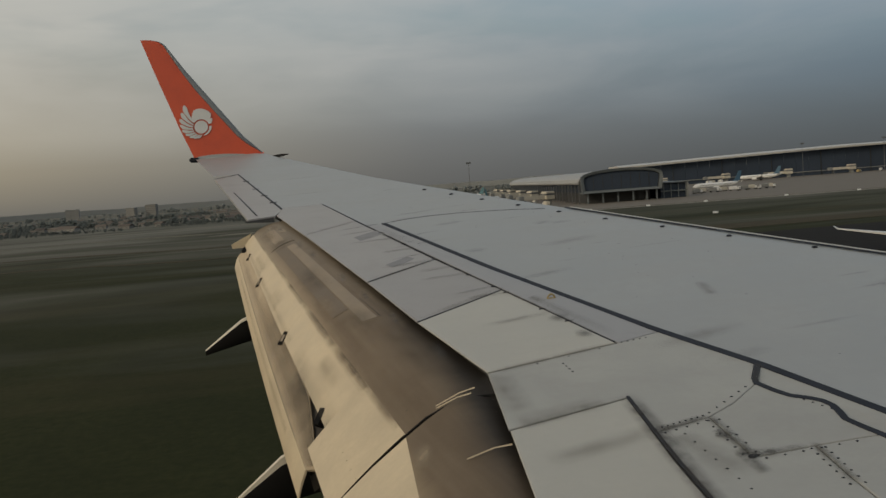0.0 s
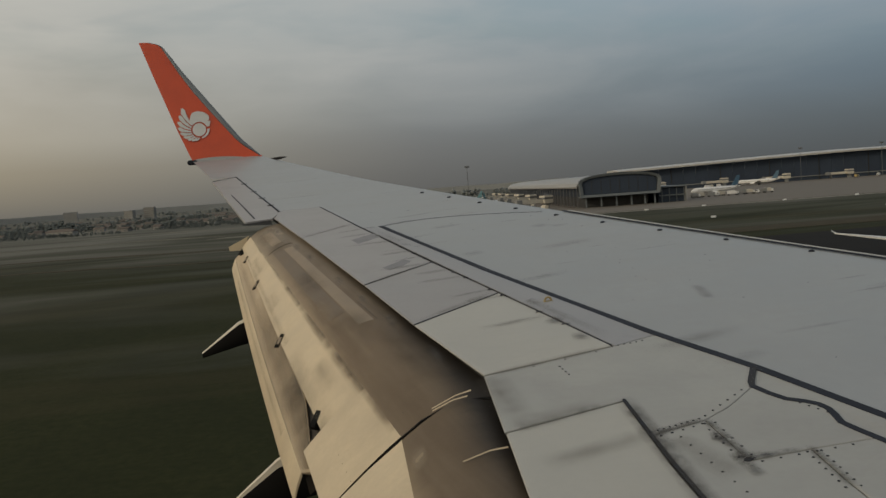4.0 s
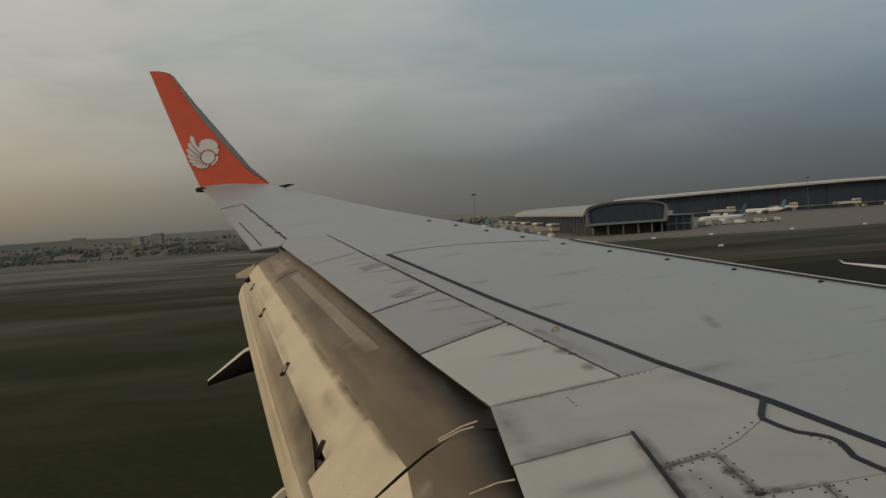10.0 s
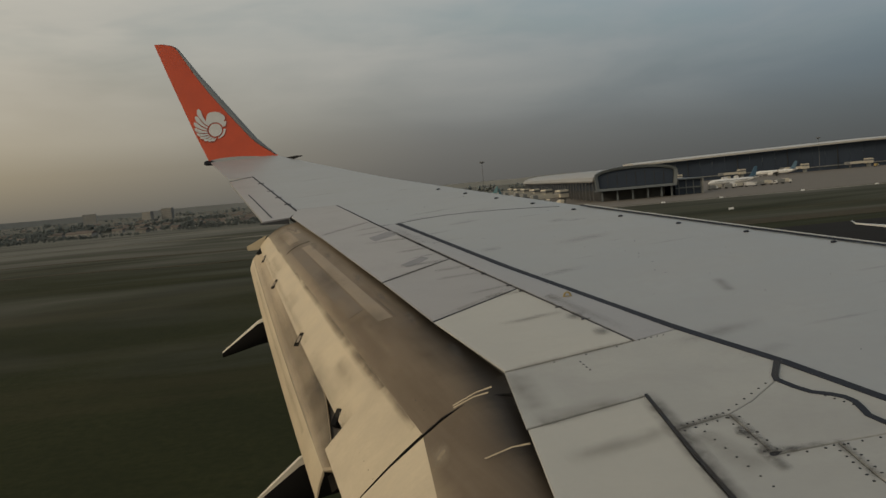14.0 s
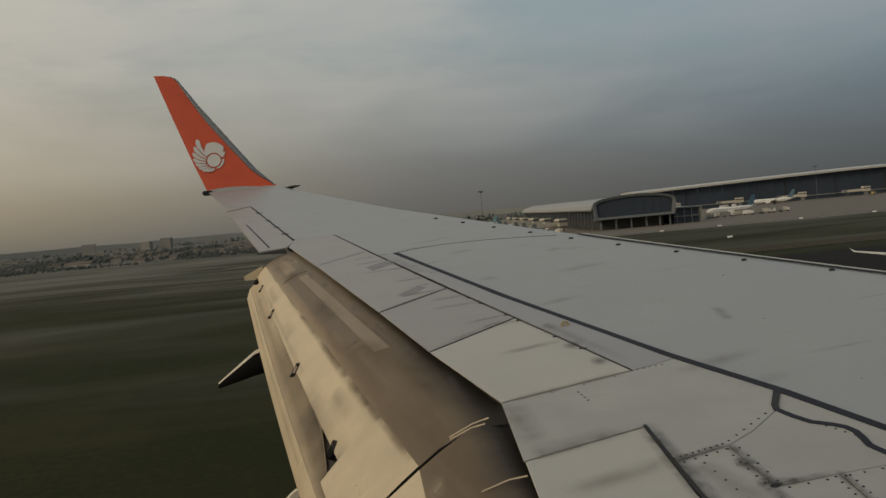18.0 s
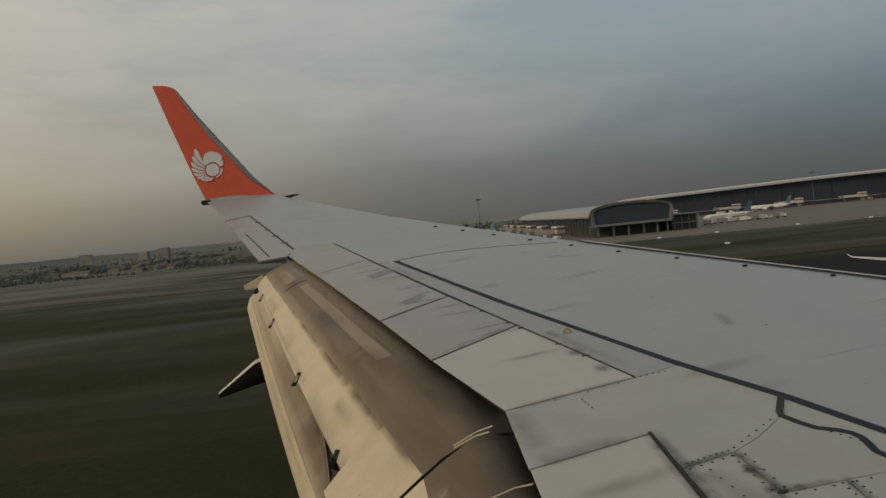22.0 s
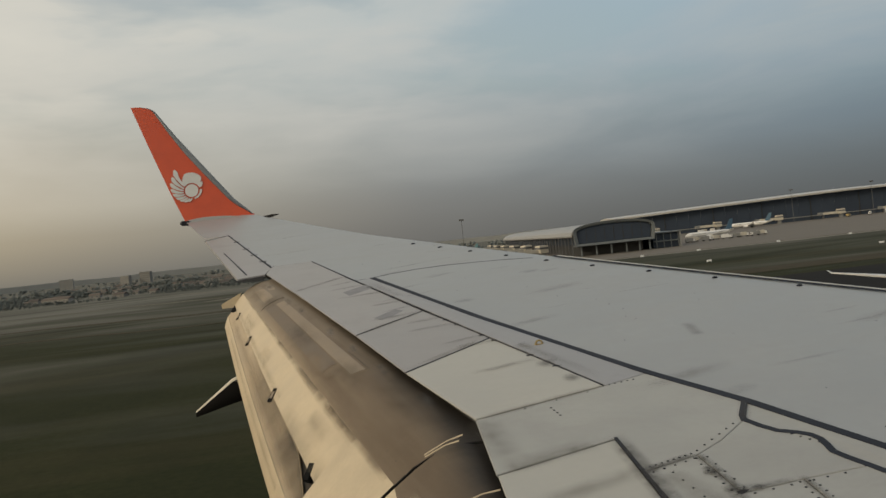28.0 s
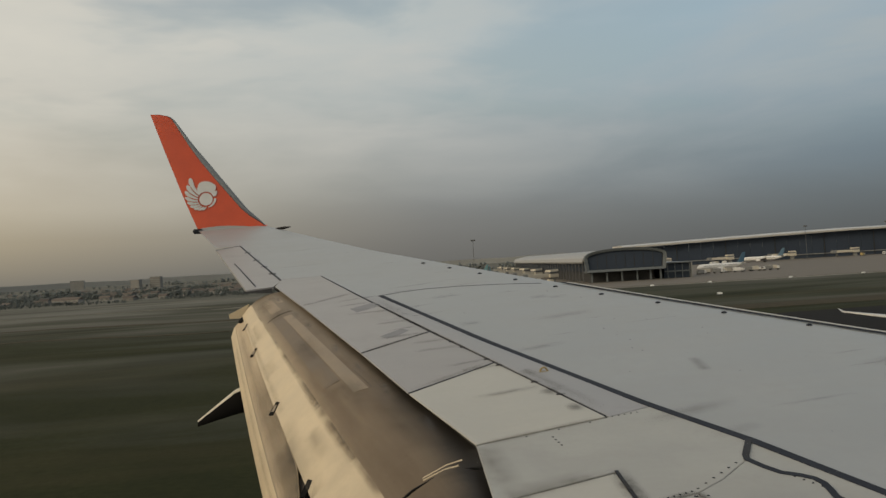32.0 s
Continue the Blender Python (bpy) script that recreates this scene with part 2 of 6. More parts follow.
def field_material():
    """Mown grass with dark damp patches and dry brown streaks; far off it pales, haze put into the colour."""
    m = bpy.data.materials.new("mown_grass")
    m.use_nodes = True
    n = Nodes(m.node_tree)
    b = m.node_tree.nodes["Principled BSDF"]
    p = n.add("ShaderNodeTexCoord").outputs["Object"]
    sp = n.add("ShaderNodeSeparateXYZ", Vector=p)

    def noise_at(sx, sy, scale, detail=5.0, rough=0.6, warp=0.0):
        mp = n.add("ShaderNodeMapping", Vector=p)
        mp.inputs["Scale"].default_value = (sx, sy, 1.0)
        return n.add("ShaderNodeTexNoise", Vector=mp.outputs[0], Scale=scale, Detail=detail, Roughness=rough, Distortion=warp).outputs["Fac"]

    tuft = noise_at(1, 1, 1.1, 5.0, 0.7)
    patch = noise_at(1, 1, 0.022, 6.0, 0.6, 0.6)
    streak = noise_at(0.006, 0.045, 1.0, 6.0, 0.62)
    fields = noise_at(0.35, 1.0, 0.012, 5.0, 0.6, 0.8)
    c = n.mix(n.ramp(tuft, (0.3, g(0.0)), (0.7, g(1.0))), (0.0155, 0.0185, 0.0064), (0.027, 0.0297, 0.0108))
    c = n.mix(n.ramp(patch, (0.45, g(0.0)), (0.7, g(0.8))), c, (0.011, 0.014, 0.0055))
    c = n.mix(n.ramp(streak, (0.5, g(0.0)), (0.75, g(0.6))), c, (0.056, 0.046, 0.024))
    # painted haze: base colour pales with y, mottled by the fields noise
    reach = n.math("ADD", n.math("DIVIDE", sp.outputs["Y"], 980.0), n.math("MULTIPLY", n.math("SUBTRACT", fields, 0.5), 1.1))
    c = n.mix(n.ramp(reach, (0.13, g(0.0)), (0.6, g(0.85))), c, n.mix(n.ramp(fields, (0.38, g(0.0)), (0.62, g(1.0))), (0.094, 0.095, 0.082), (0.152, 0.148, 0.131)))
    n.link(c, b.inputs["Base Color"])
    b.inputs["Roughness"].default_value = 0.95
    b.inputs["Specular IOR Level"].default_value = 0.08
    n.link(n.add("ShaderNodeBump", Height=tuft, Strength=0.7, Distance=0.05).outputs[0], b.inputs["Normal"])
    return m


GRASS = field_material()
ROADWAY = material("pale_road_concrete", (0.2, 0.185, 0.16), 0.9, spread=0.15, grain=0.05, fine=1.0, bump=0.1)
APRON = material("apron_concrete", (0.125, 0.11, 0.09), 0.9, spread=0.15, grain=0.05, fine=1.0, bump=0.1, streak=((0.085, 0.076, 0.064), 0.5, 0.02, 0.1))
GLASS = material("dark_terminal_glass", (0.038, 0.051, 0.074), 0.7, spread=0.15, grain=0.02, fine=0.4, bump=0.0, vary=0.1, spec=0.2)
ROOF = material("pale_metal_roof", (0.42, 0.41, 0.385), 0.5, spread=0.08, grain=0.03, fine=0.5, bump=0.0)
HALLROOF = material("grey_metal_roof", (0.27, 0.272, 0.27), 0.55, spread=0.08, grain=0.03, fine=0.5, bump=0.0)
FRAME = material("grey_frame_cladding", (0.105, 0.12, 0.128), 0.6, spread=0.1, grain=0.1, fine=1.0, bump=0.0)
CLAD = material("grey_cladding", (0.2, 0.205, 0.2), 0.6, spread=0.1, grain=0.1, fine=1.0, bump=0.0)
BRIDGE = material("cream_cladding", (0.5, 0.465, 0.39), 0.6, spread=0.1, grain=0.5, fine=3.0, bump=0.0)
PLANE = material("white_airliner_paint", (0.6, 0.6, 0.59), 0.5, spread=0.04, grain=0.4, fine=3.0, bump=0.0)
BLUE = material("blue_tail_paint", (0.05, 0.11, 0.17), 0.5, spread=0.25, grain=0.4)
TEAL = material("teal_tail_paint", (0.07, 0.17, 0.2), 0.5, spread=0.2, grain=0.4)
RED = material("red_paint", (0.32, 0.1, 0.075), 0.5, spread=0.1, grain=0.5)
STEEL = material("galvanised_steel", (0.12, 0.125, 0.13), 0.5, metal=0.3, spread=0.1, grain=1.0)
# far foliage paled and blued in its base colour to carry haze
LEAF = material("hazed_far_foliage", (0.15, 0.165, 0.163), 0.95, spread=0.35, grain=0.08, fine=0.7, bump=0.5, spec=0.1)
# town wall tone shifted towards haze in its base colour
WALL = material("town_wall", (0.245, 0.24, 0.225), 0.8, spread=0.15, grain=0.1, fine=1.0, bump=0.0, vary=0.35)
TILE = material("town_roof", (0.11, 0.088, 0.072), 0.8, spread=0.25, grain=0.3, fine=2.0, bump=0.0, vary=0.4)
# haze put into the ridge's base colour
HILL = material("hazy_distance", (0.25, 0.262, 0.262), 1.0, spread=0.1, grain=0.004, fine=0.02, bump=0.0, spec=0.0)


# ---- mesh helpers ----
def part(name, bm, mat, parent=None, label="", smooth=True):
    me = bpy.data.meshes.new(name)
    bmesh.ops.recalc_face_normals(bm, faces=bm.faces)
    bm.to_mesh(me)
    bm.free()
    me.materials.append(mat)
    if smooth:
        me.polygons.foreach_set("use_smooth", [True] * len(me.polygons))
        me.set_sharp_from_angle(angle=radians(32))
    ob = new(name, me)
    if parent:
        ob.parent = parent
    return tagged(ob, label)


def thing(name, label, category, at=(0, 0, 0), group="", kind="", rz=0.0):
    ob = new(name)
    ob.matrix_basis = pose(*at, 0, 0, rz)
    return tagged(ob, label, category, group, kind)


def shared(name, me, parent, m):
    ob = new(name, me)
    ob.parent = parent
    ob.matrix_basis = m
    return ob


def box(bm, x0, x1, y0, y1, z0, z1, bevel=0.0):
    vs = [bm.verts.new((x, y, z)) for z in (z0, z1) for x, y in ((x0, y0), (x1, y0), (x1, y1), (x0, y1))]
    fs = [bm.faces.new([vs[i] for i in q]) for q in ((3, 2, 1, 0), (4, 5, 6, 7), (0, 1, 5, 4), (1, 2, 6, 5), (2, 3, 7, 6), (3, 0, 4, 7))]
    if bevel:
        bmesh.ops.bevel(bm, geom=list({e for f in fs for e in f.edges}), offset=bevel, segments=2, affect="EDGES")
    return bm


def boxes(*specs, bevel=0.0):
    bm = bmesh.new()
    for s in specs:
        box(bm, *s, bevel=bevel)
    return bm


def loft(rings, closed=True, caps=True):
    """Skin between rings of equal length."""
    bm = bmesh.new()
    vs = [[bm.verts.new(p) for p in r] for r in rings]
    for a, b in zip(vs, vs[1:]):
        n = len(a)
        for i in range(n if closed else n - 1):
            j = (i + 1) % n
            bm.faces.new((a[i], a[j], b[j], b[i]))
    if caps and closed:
        bm.faces.new(vs[0])
        bm.faces.new(list(reversed(vs[-1])))
    return bm


def tube(a, b, ra, rb=None, n=10):
    a, b = Vector(a), Vector(b)
    rb = ra if rb is None else rb
    d = (b - a).normalized()
    s = d.orthogonal().normalized()
    t = d.cross(s)
    return loft([[p + r * (math.cos(k) * s + math.sin(k) * t) for k in (2 * math.pi * i / n for i in range(n))] for p, r in ((a, ra), (b, rb))])


def lathe(profile, n=20):
    """Rings round the x axis from (x, radius, z) stations."""
    return loft([[(x, r * math.cos(2 * math.pi * i / n), z + r * math.sin(2 * math.pi * i / n)) for i in range(n)] for x, r, z in profile])


# ---- the wing ----
def W(x, y):
    """Height of the wing's upper surface: dihedral, incidence and upward flex."""
    return EYE - 1.6823 + 0.12786 * y + 0.0494 * x + 0.001734 * y * y


def line(y, *pts):
    """x on a polyline of (x, y) corners, by y."""
    pts = sorted(pts, key=lambda p: p[1])
    for (xa, ya), (xb, yb) in zip(pts, pts[1:]):
        if y <= yb or (xb, yb) == pts[-1]:
            return xa + (xb - xa) * (y - ya) / (yb - ya)


def front(y):
    return line(y, (7.2, 0.35), (4.15, 5.75), (0.70, 11.89), (-1.22, 15.84))


def seal_line(y):
    return line(y, (3.4, 0.35), (2.40, 3.38), (2.22, 3.93), (1.94, 4.58), (1.29, 6.39), (0.54, 8.65))


def hinge_line(y):
    return 1.63 - 0.308 * (y - 4.48)


def rear(y):
    return -2.55 + 0.28 * (15.85 - y)


airliner = thing("airliner", "grey airliner wing with orange winglet and lowered flaps, on short final", "aircraft")
airliner.matrix_basis = FLIGHT


def inset(poly, d):
    """The polygon moved inwards by d, whichever way it runs."""
    area = sum(a[0] * b[1] - b[0] * a[1] for a, b in zip(poly, poly[1:] + poly[:1]))
    d = d if area > 0 else -d
    out = []
    for a, b, c in zip(poly[-1:] + poly[:-1], poly, poly[1:] + poly[:1]):
        u = (Vector(b) - Vector(a)).normalized()
        v = (Vector(c) - Vector(b)).normalized()
        n, m = Vector((-u.y, u.x)), Vector((-v.y, v.x))
        s = n + m
        k = d / max(0.3, 1 + n.dot(m))
        out.append((b[0] + s.x * k, b[1] + s.y * k))
    return out


def plate(name, poly, mat, parent=airliner, label="", gap=0.006, lift=0.0, thick=0.009):
    """A skin panel that follows the wing, with a narrow joint round it and a softened edge."""
    outer, inner = inset(poly, gap), inset(poly, gap + 0.004)
    rings = [[(x, y, W(x, y) + lift - thick) for x, y in outer], [(x, y, W(x, y) + lift - 0.003) for x, y in outer],
             [(x, y, W(x, y) + lift) for x, y in inner]]
    return part(name, loft(rings), mat, parent, label, smooth=False)


def ribbon(name, pts, width, mat, parent=airliner, label="", lift=0.004, h=0.003):
    """A strip of sealant or a painted joint along a line on the wing."""
    rings = []
    for i, p in enumerate(pts):
        a, b = Vector(pts[max(0, i - 1)]), Vector(pts[min(len(pts) - 1, i + 1)])
        d = (b - a).normalized()
        n = Vector((-d.y, d.x)) * width / 2
        l, r = Vector(p) + n, Vector(p) - n
        rings.append([(l.x, l.y, W(*l) - h), (l.x, l.y, W(*l) + lift), (r.x, r.y, W(*r) + lift), (r.x, r.y, W(*r) - h)])
    return part(name, loft(rings), mat, parent, label, smooth=False)


def sheet(bm, aft, fore, y0, y1, ny, nx, drop):
    """A ruled piece of upper skin between two plan lines."""
    vs = []
    for j in range(ny + 1):
        y = y0 + (y1 - y0) * j / ny
        a, f = aft(y), fore(y)
        row = []
        for i in range(nx + 1):
            x = a + (f - a) * i / nx
            s = f - x
            z = W(x, y) - drop(s)
            row.append(bm.verts.new((x, y, z)))
        vs.append(row)
    for j in range(ny):
        for i in range(nx):
            bm.faces.new((vs[j][i], vs[j][i + 1], vs[j + 1][i + 1], vs[j + 1][i]))


def nose(s):
    return 0.35 * max(0.0, 0.22 - s) ** 2


bm = bmesh.new()
sheet(bm, lambda y: seal_line(y) + 0.005, lambda y: front(y) - 0.03, 0.36, 8.65, 40, 14, nose)
sheet(bm, lambda y: hinge_line(y) + 0.008, lambda y: front(y) - 0.03, 8.65, 10.16, 8, 14, nose)
sheet(bm, lambda y: -0.595 - 0.2627 * (y - 10.07), lambda y: front(y) - 0.03, 10.16, 13.42, 16, 14, nose)
sheet(bm, rear, lambda y: front(y) - 0.03, 13.42, 15.84, 12, 14, nose)
bmesh.ops.remove_doubles(bm, verts=bm.verts, dist=0.0005)
skin = part("wing_skin", bm, GREY, airliner, "pale grey painted upper wing skin with faint streaks")

# wing box under the panels: dark upper deck, lower skin
bm = bmesh.new()
rings = []
for y in [0.36, 2.0, 4.28, 6.4, 8.65, 9.72, 9.75, 11.5, 13.4, 15.8]:
    inner = line(y, (0.62, 0.35), (0.83, 4.28), (-0.28, 8.47), (-0.6, 9.72)) + 0.04 if y < 9.74 else line(y, (-0.5, 9.74), (-1.35, 13.4), (-2.4, 15.84)) + 0.05
    f = front(y) - 0.06
    depth = 0.62 - 0.028 * y
    ring = []
    for i in range(9):
        x = inner + (f - inner) * i / 8
        ring.append((x, y, W(x, y) - 0.03))
    for i in range(9):
        x = f - (f - inner) * i / 8
        k = i / 8
        ring.append((x, y, W(x, y) - 0.034 - depth * math.sin(math.pi * min(1, 0.12 + 0.88 * (1 - k) ** 0.9)) ** 0.6 * (0.35 + 0.65 * math.sin(math.pi * k) ** 0.5)))
    rings.append(ring)
part("wing_box", loft(rings), PRIMER, airliner, "dark structure under the wing panels")

# slat along the leading edge, parted from the skin by a dark joint
rings = []
for j in range(33):
    y = 0.36 + (8.45 - 0.36) * j / 32
    f = front(y) - 0.012
    r = 0.11
    ring = [(f, y, W(f, y) - 0.012)]
    for i in range(1, 8):
        a = math.pi * i / 7
        ring.append((f + r * 0.9 * math.sin(a), y, W(f, y) - 0.012 - 0.012 * i - r * (1 - math.cos(a)) * 0.8))
    rings.append(ring)
part("slat", loft(rings), PANEL, airliner, "grey slat along the leading edge")
rings = []
for j in range(25):
    y = 8.47 + (15.84 - 8.47) * j / 24
    f = front(y) - 0.03
    r = 0.1 - 0.004 * (y - 8)
    ring = [(f, y, W(f, y) - 0.018)]
    for i in range(1, 8):
        a = math.pi * i / 7
        ring.append((f + r * 0.8 * math.sin(a), y, W(f, y) - 0.018 - r * (1 - math.cos(a)) * 0.9))
    rings.append(ring)
part("leading_edge", loft(rings), GREY, airliner)
ribbon("joint_strip", [(front(y) - 0.072, y) for y in [8.5 - 0.34 * i for i in range(24)]], 0.026, SEAL, label="thin black joint behind the slat", lift=0.004)
ribbon("slat_rim", [(front(y) - 0.036, y) for y in [8.48 - 0.34 * i for i in range(24)]], 0.03, PALEPANEL, label="pale worn rim of the slat", lift=0.004, h=0.004)

# panels aft of the main skin
plate("spoiler", [(-0.30, 8.47), (0.25, 8.93), (0.87, 6.92), (0.25, 6.42)], PANEL, gap=0.006, label="closed grey spoiler panel with two dark scuffs")
plate("spoiler", [(0.25, 6.42), (0.87, 6.92), (1.23, 5.81), (0.53, 5.29)], PANEL, gap=0.006, label="closed grey spoiler panel")
plate("spoiler", [(0.53, 5.29), (1.23, 5.81), (1.63, 4.48), (0.81, 4.28)], PALEPANEL, gap=0.006, label="closed spoiler panel, paler than its neighbours")
plate("fixed_panel", [(-0.66, 9.72), (-0.617, 10.158), (-0.126, 10.163), (0.25, 8.93), (-0.30, 8.47)], PANEL, gap=0.0015)
plate("strip_panel", [(0.36, 8.63), (0.53, 8.66), (1.28, 6.39), (1.936, 4.572), (1.64, 4.474)], STRIP, gap=0.003)
plate("shroud_panel", [(0.81, 4.27), (1.63, 4.47), (1.94, 4.57), (2.20, 3.92), (2.08, 3.70), (1.86, 3.52), (1.69, 3.42), (1.40, 3.35), (1.42, 3.74), (0.77, 3.57)], SHROUD, gap=0.0015)
plate("access_panel", [(0.77, 3.57), (1.42, 3.74), (1.38, 3.08), (1.33, 0.36), (0.57, 0.36)], PALEPANEL, gap=0.008, lift=-0.002)
plate("access_panel", [(1.69, 3.42), (1.86, 3.52), (2.08, 3.70), (2.11, 3.60), (2.15, 3.51), (2.22, 3.46), (2.265, 3.39), (2.26, 3.31), (2.24, 3.22), (2.26, 3.14), (2.29, 3.05), (1.98, 3.04), (1.69, 3.02)], SHROUD, gap=0.0015)
plate("access_panel", [(1.40, 3.35), (1.69, 3.42), (1.69, 3.02), (1.98, 3.04), (1.96, 2.78), (1.90, 0.36), (1.34, 0.36), (1.39, 3.08)], SHROUD, gap=0.004)
plate("access_panel", [(1.98, 3.04), (2.29, 3.05), (2.42, 2.6), (3.0, 0.36), (1.91, 0.36), (1.96, 2.78)], SHROUD, gap=0.003)
plate("edge_panel", [(2.20, 3.92), (2.08, 3.70), (2.11, 3.60), (2.15, 3.51), (2.22, 3.46), (2.265, 3.39), (2.26, 3.31), (2.24, 3.22), (2.26, 3.14), (2.29, 3.05), (2.42, 2.6), (3.0, 0.36), (3.38, 0.36), (2.39, 3.38)], SHROUD, gap=0.002, lift=-0.002)

seal = [(seal_line(y), y) for y in [0.4 + 0.25 * i for i in range(34)]]
ribbon("sealant_strip", seal, 0.054, SEAL, label="broad black sealant line across the wing")
notch = [(2.215, 3.93), (2.10, 3.75), (2.08, 3.70), (2.11, 3.60), (2.15, 3.515), (2.22, 3.46), (2.258, 3.415), (2.27, 3.36), (2.258, 3.29), (2.24, 3.22), (2.26, 3.14), (2.29, 3.05), (2.42, 2.6), (2.6, 1.9)]
ribbon("sealant_strip", notch, 0.034, SEAL, label="curved black sealant line")
ribbon("dark_joint", [(1.42, 3.75), (1.40, 3.35), (1.388, 3.08), (1.33, 0.4)], 0.017, SEAL, label="wide dark panel joint", lift=0.002)
ribbon("joint_line", [(0.54, 8.65), (0.8, 8.75), (1.06, 8.80), (1.4, 8.79), (1.69, 8.74), (2.0, 8.66), (2.31, 8.55)], 0.013, SEAL, lift=0.002)
ribbon("joint_line", [(hinge_line(y), y) for y in (4.5, 5.8, 7.0, 8.6, 10.14)], 0.009, SEAL, lift=0.002)
ribbon("joint_line", [(-1.37, 11.68), (-1.12, 10.7), (-0.90, 9.82)], 0.016, SEAL, lift=0.004)
ribbon("joint_line", [(-1.83, 13.14), (-1.49, 13.42)], 0.014, SEAL, lift=0.003)
ribbon("joint_line", [(-1.49, 13.42), (-1.3, 12.7), (-0.62, 10.1)], 0.018, SEAL, lift=0.003)

# aileron: a wedge behind the outboard skin
ail = [(-1.83, 13.12), (-1.49, 13.41), (-0.61, 10.05), (-0.67, 9.71), (-1.0, 9.63)]
bmA = loft([[(x, y, W(x, y) - (0.16 if x > rear(y) + 0.2 else 0.03)) for x, y in inset(ail, 0.01)], [(x, y, W(x, y) - 0.002) for x, y in inset(ail, 0.01)]])
part("aileron", bmA, PANEL, airliner, "grey aileron with a dark hinge line", smooth=False)

x0, y0, x1, y1 = -0.69, 9.69, -1.02, 9.61
part("aileron_end", loft([[(x0, y0, W(x0, y0) - 0.012), (x0, y0 - 0.02, W(x0, y0) - 0.07), (x0, y0 + 0.05, W(x0, y0) - 0.07)], [(x1, y1, W(x1, y1) - 0.014), (x1, y1 - 0.01, W(x1, y1) - 0.03), (x1, y1 + 0.05, W(x1, y1) - 0.03)]]), PRIMER, airliner, "dark open end under the aileron", smooth=False)

# scuffs worn into the spoiler paint, flush plates
SCUFF = material("scuffed_grey", (0.2, 0.2, 0.207), 0.6, spread=0.25, grain=9.0)
plate("scuff_patch", [(0.20, 8.12), (0.45, 8.34), (0.51, 8.15), (0.44, 8.07), (0.26, 7.92)], SCUFF, gap=0.0, lift=0.003, thick=0.004)
plate("scuff_patch", [(0.43, 6.90), (0.64, 7.11), (0.70, 7.03), (0.6, 6.89), (0.49, 6.80)], SCUFF, gap=0.0, lift=0.003, thick=0.004)

# grime: thin films of dirt that fade out at their edges
def grime_material(name, col, strength, scale, even=0.1, soft=0.12):
    m = bpy.data.materials.new(name)
    m.use_nodes = True
    n = Nodes(m.node_tree)
    b = m.node_tree.nodes["Principled BSDF"]
    uv = n.add("ShaderNodeUVMap").outputs[0]
    sp = n.add("ShaderNodeSeparateXYZ", Vector=uv)
    edge_u = n.ramp(sp.outputs["X"], (0.0, g(0.0)), (0.5, g(1.0)), (1.0, g(0.0)))
    edge_v = n.ramp(sp.outputs["Y"], (0.0, g(0.0)), (soft, g(1.0)), (max(0.6, 0.92 - soft), g(0.85)), (1.0, g(0.0)))
    p = n.add("ShaderNodeTexCoord").outputs["Object"]
    t = n.add("ShaderNodeTexNoise", Vector=p, Scale=scale, Detail=6.0, Roughness=0.7).outputs["Fac"]
    k = n.math("MULTIPLY", n.math("MULTIPLY", edge_u, edge_v), n.ramp(t, (0.3, g(even)), (0.65, g(1.0))))
    n.link(n.math("MULTIPLY", k, strength), b.inputs["Alpha"])
    b.inputs["Base Color"].default_value = (*col, 1)
    b.inputs["Roughness"].default_value = 0.7
    return m


SOOTFILM = grime_material("soot_film", (0.03, 0.024, 0.018), 0.85, 3.0, 0.65)
BROWNFILM = grime_material("brown_soot_film", (0.1, 0.075, 0.048), 0.75, 3.0, 0.55, 0.3)
EDGEFILM = grime_material("ragged_soot_edge", (0.15, 0.112, 0.074), 0.9, 2.6, 0.0, 0.25)
SOOTDARK = material("seam_brown", (0.06, 0.048, 0.035), 0.6)
GRIME = grime_material("dark_grime", (0.05, 0.045, 0.04), 0.75, 14.0)
SPOT = grime_material("grey_spot", (0.1, 0.1, 0.1), 0.7, 3.0, 0.6, 0.4)
FILM = grime_material("brown_film", (0.14, 0.128, 0.105), 0.36, 4.0)


def smear(pts, width, mat=GRIME, lift=0.0055):
    bm = bmesh.new()
    uvl = bm.loops.layers.uv.new("UVMap")
    rows = []
    for i, p in enumerate(pts):
        a, b = Vector(pts[max(0, i - 1)]), Vector(pts[min(len(pts) - 1, i + 1)])
        d = (b - a).normalized()
        n = Vector((-d.y, d.x)) * width / 2
        l, r = Vector(p) + n, Vector(p) - n
        rows.append([bm.verts.new((q.x, q.y, W(*q) + lift)) for q in (l, Vector(p), r)])
    N = len(pts) - 1
    for i in range(N):
        for j in range(2):
            f = bm.faces.new((rows[i][j], rows[i][j + 1], rows[i + 1][j + 1], rows[i + 1][j]))
            for lp, (u, v) in zip(f.loops, ((j / 2, i / N), ((j + 1) / 2, i / N), ((j + 1) / 2, (i + 1) / N), (j / 2, (i + 1) / N))):
                lp[uvl].uv = (u, v)
    return part("grime_film", bm, mat, airliner, smooth=False)


def along(a, b, n=8):
    return [(a[0] + (b[0] - a[0]) * i / n, a[1] + (b[1] - a[1]) * i / n) for i in range(n + 1)]


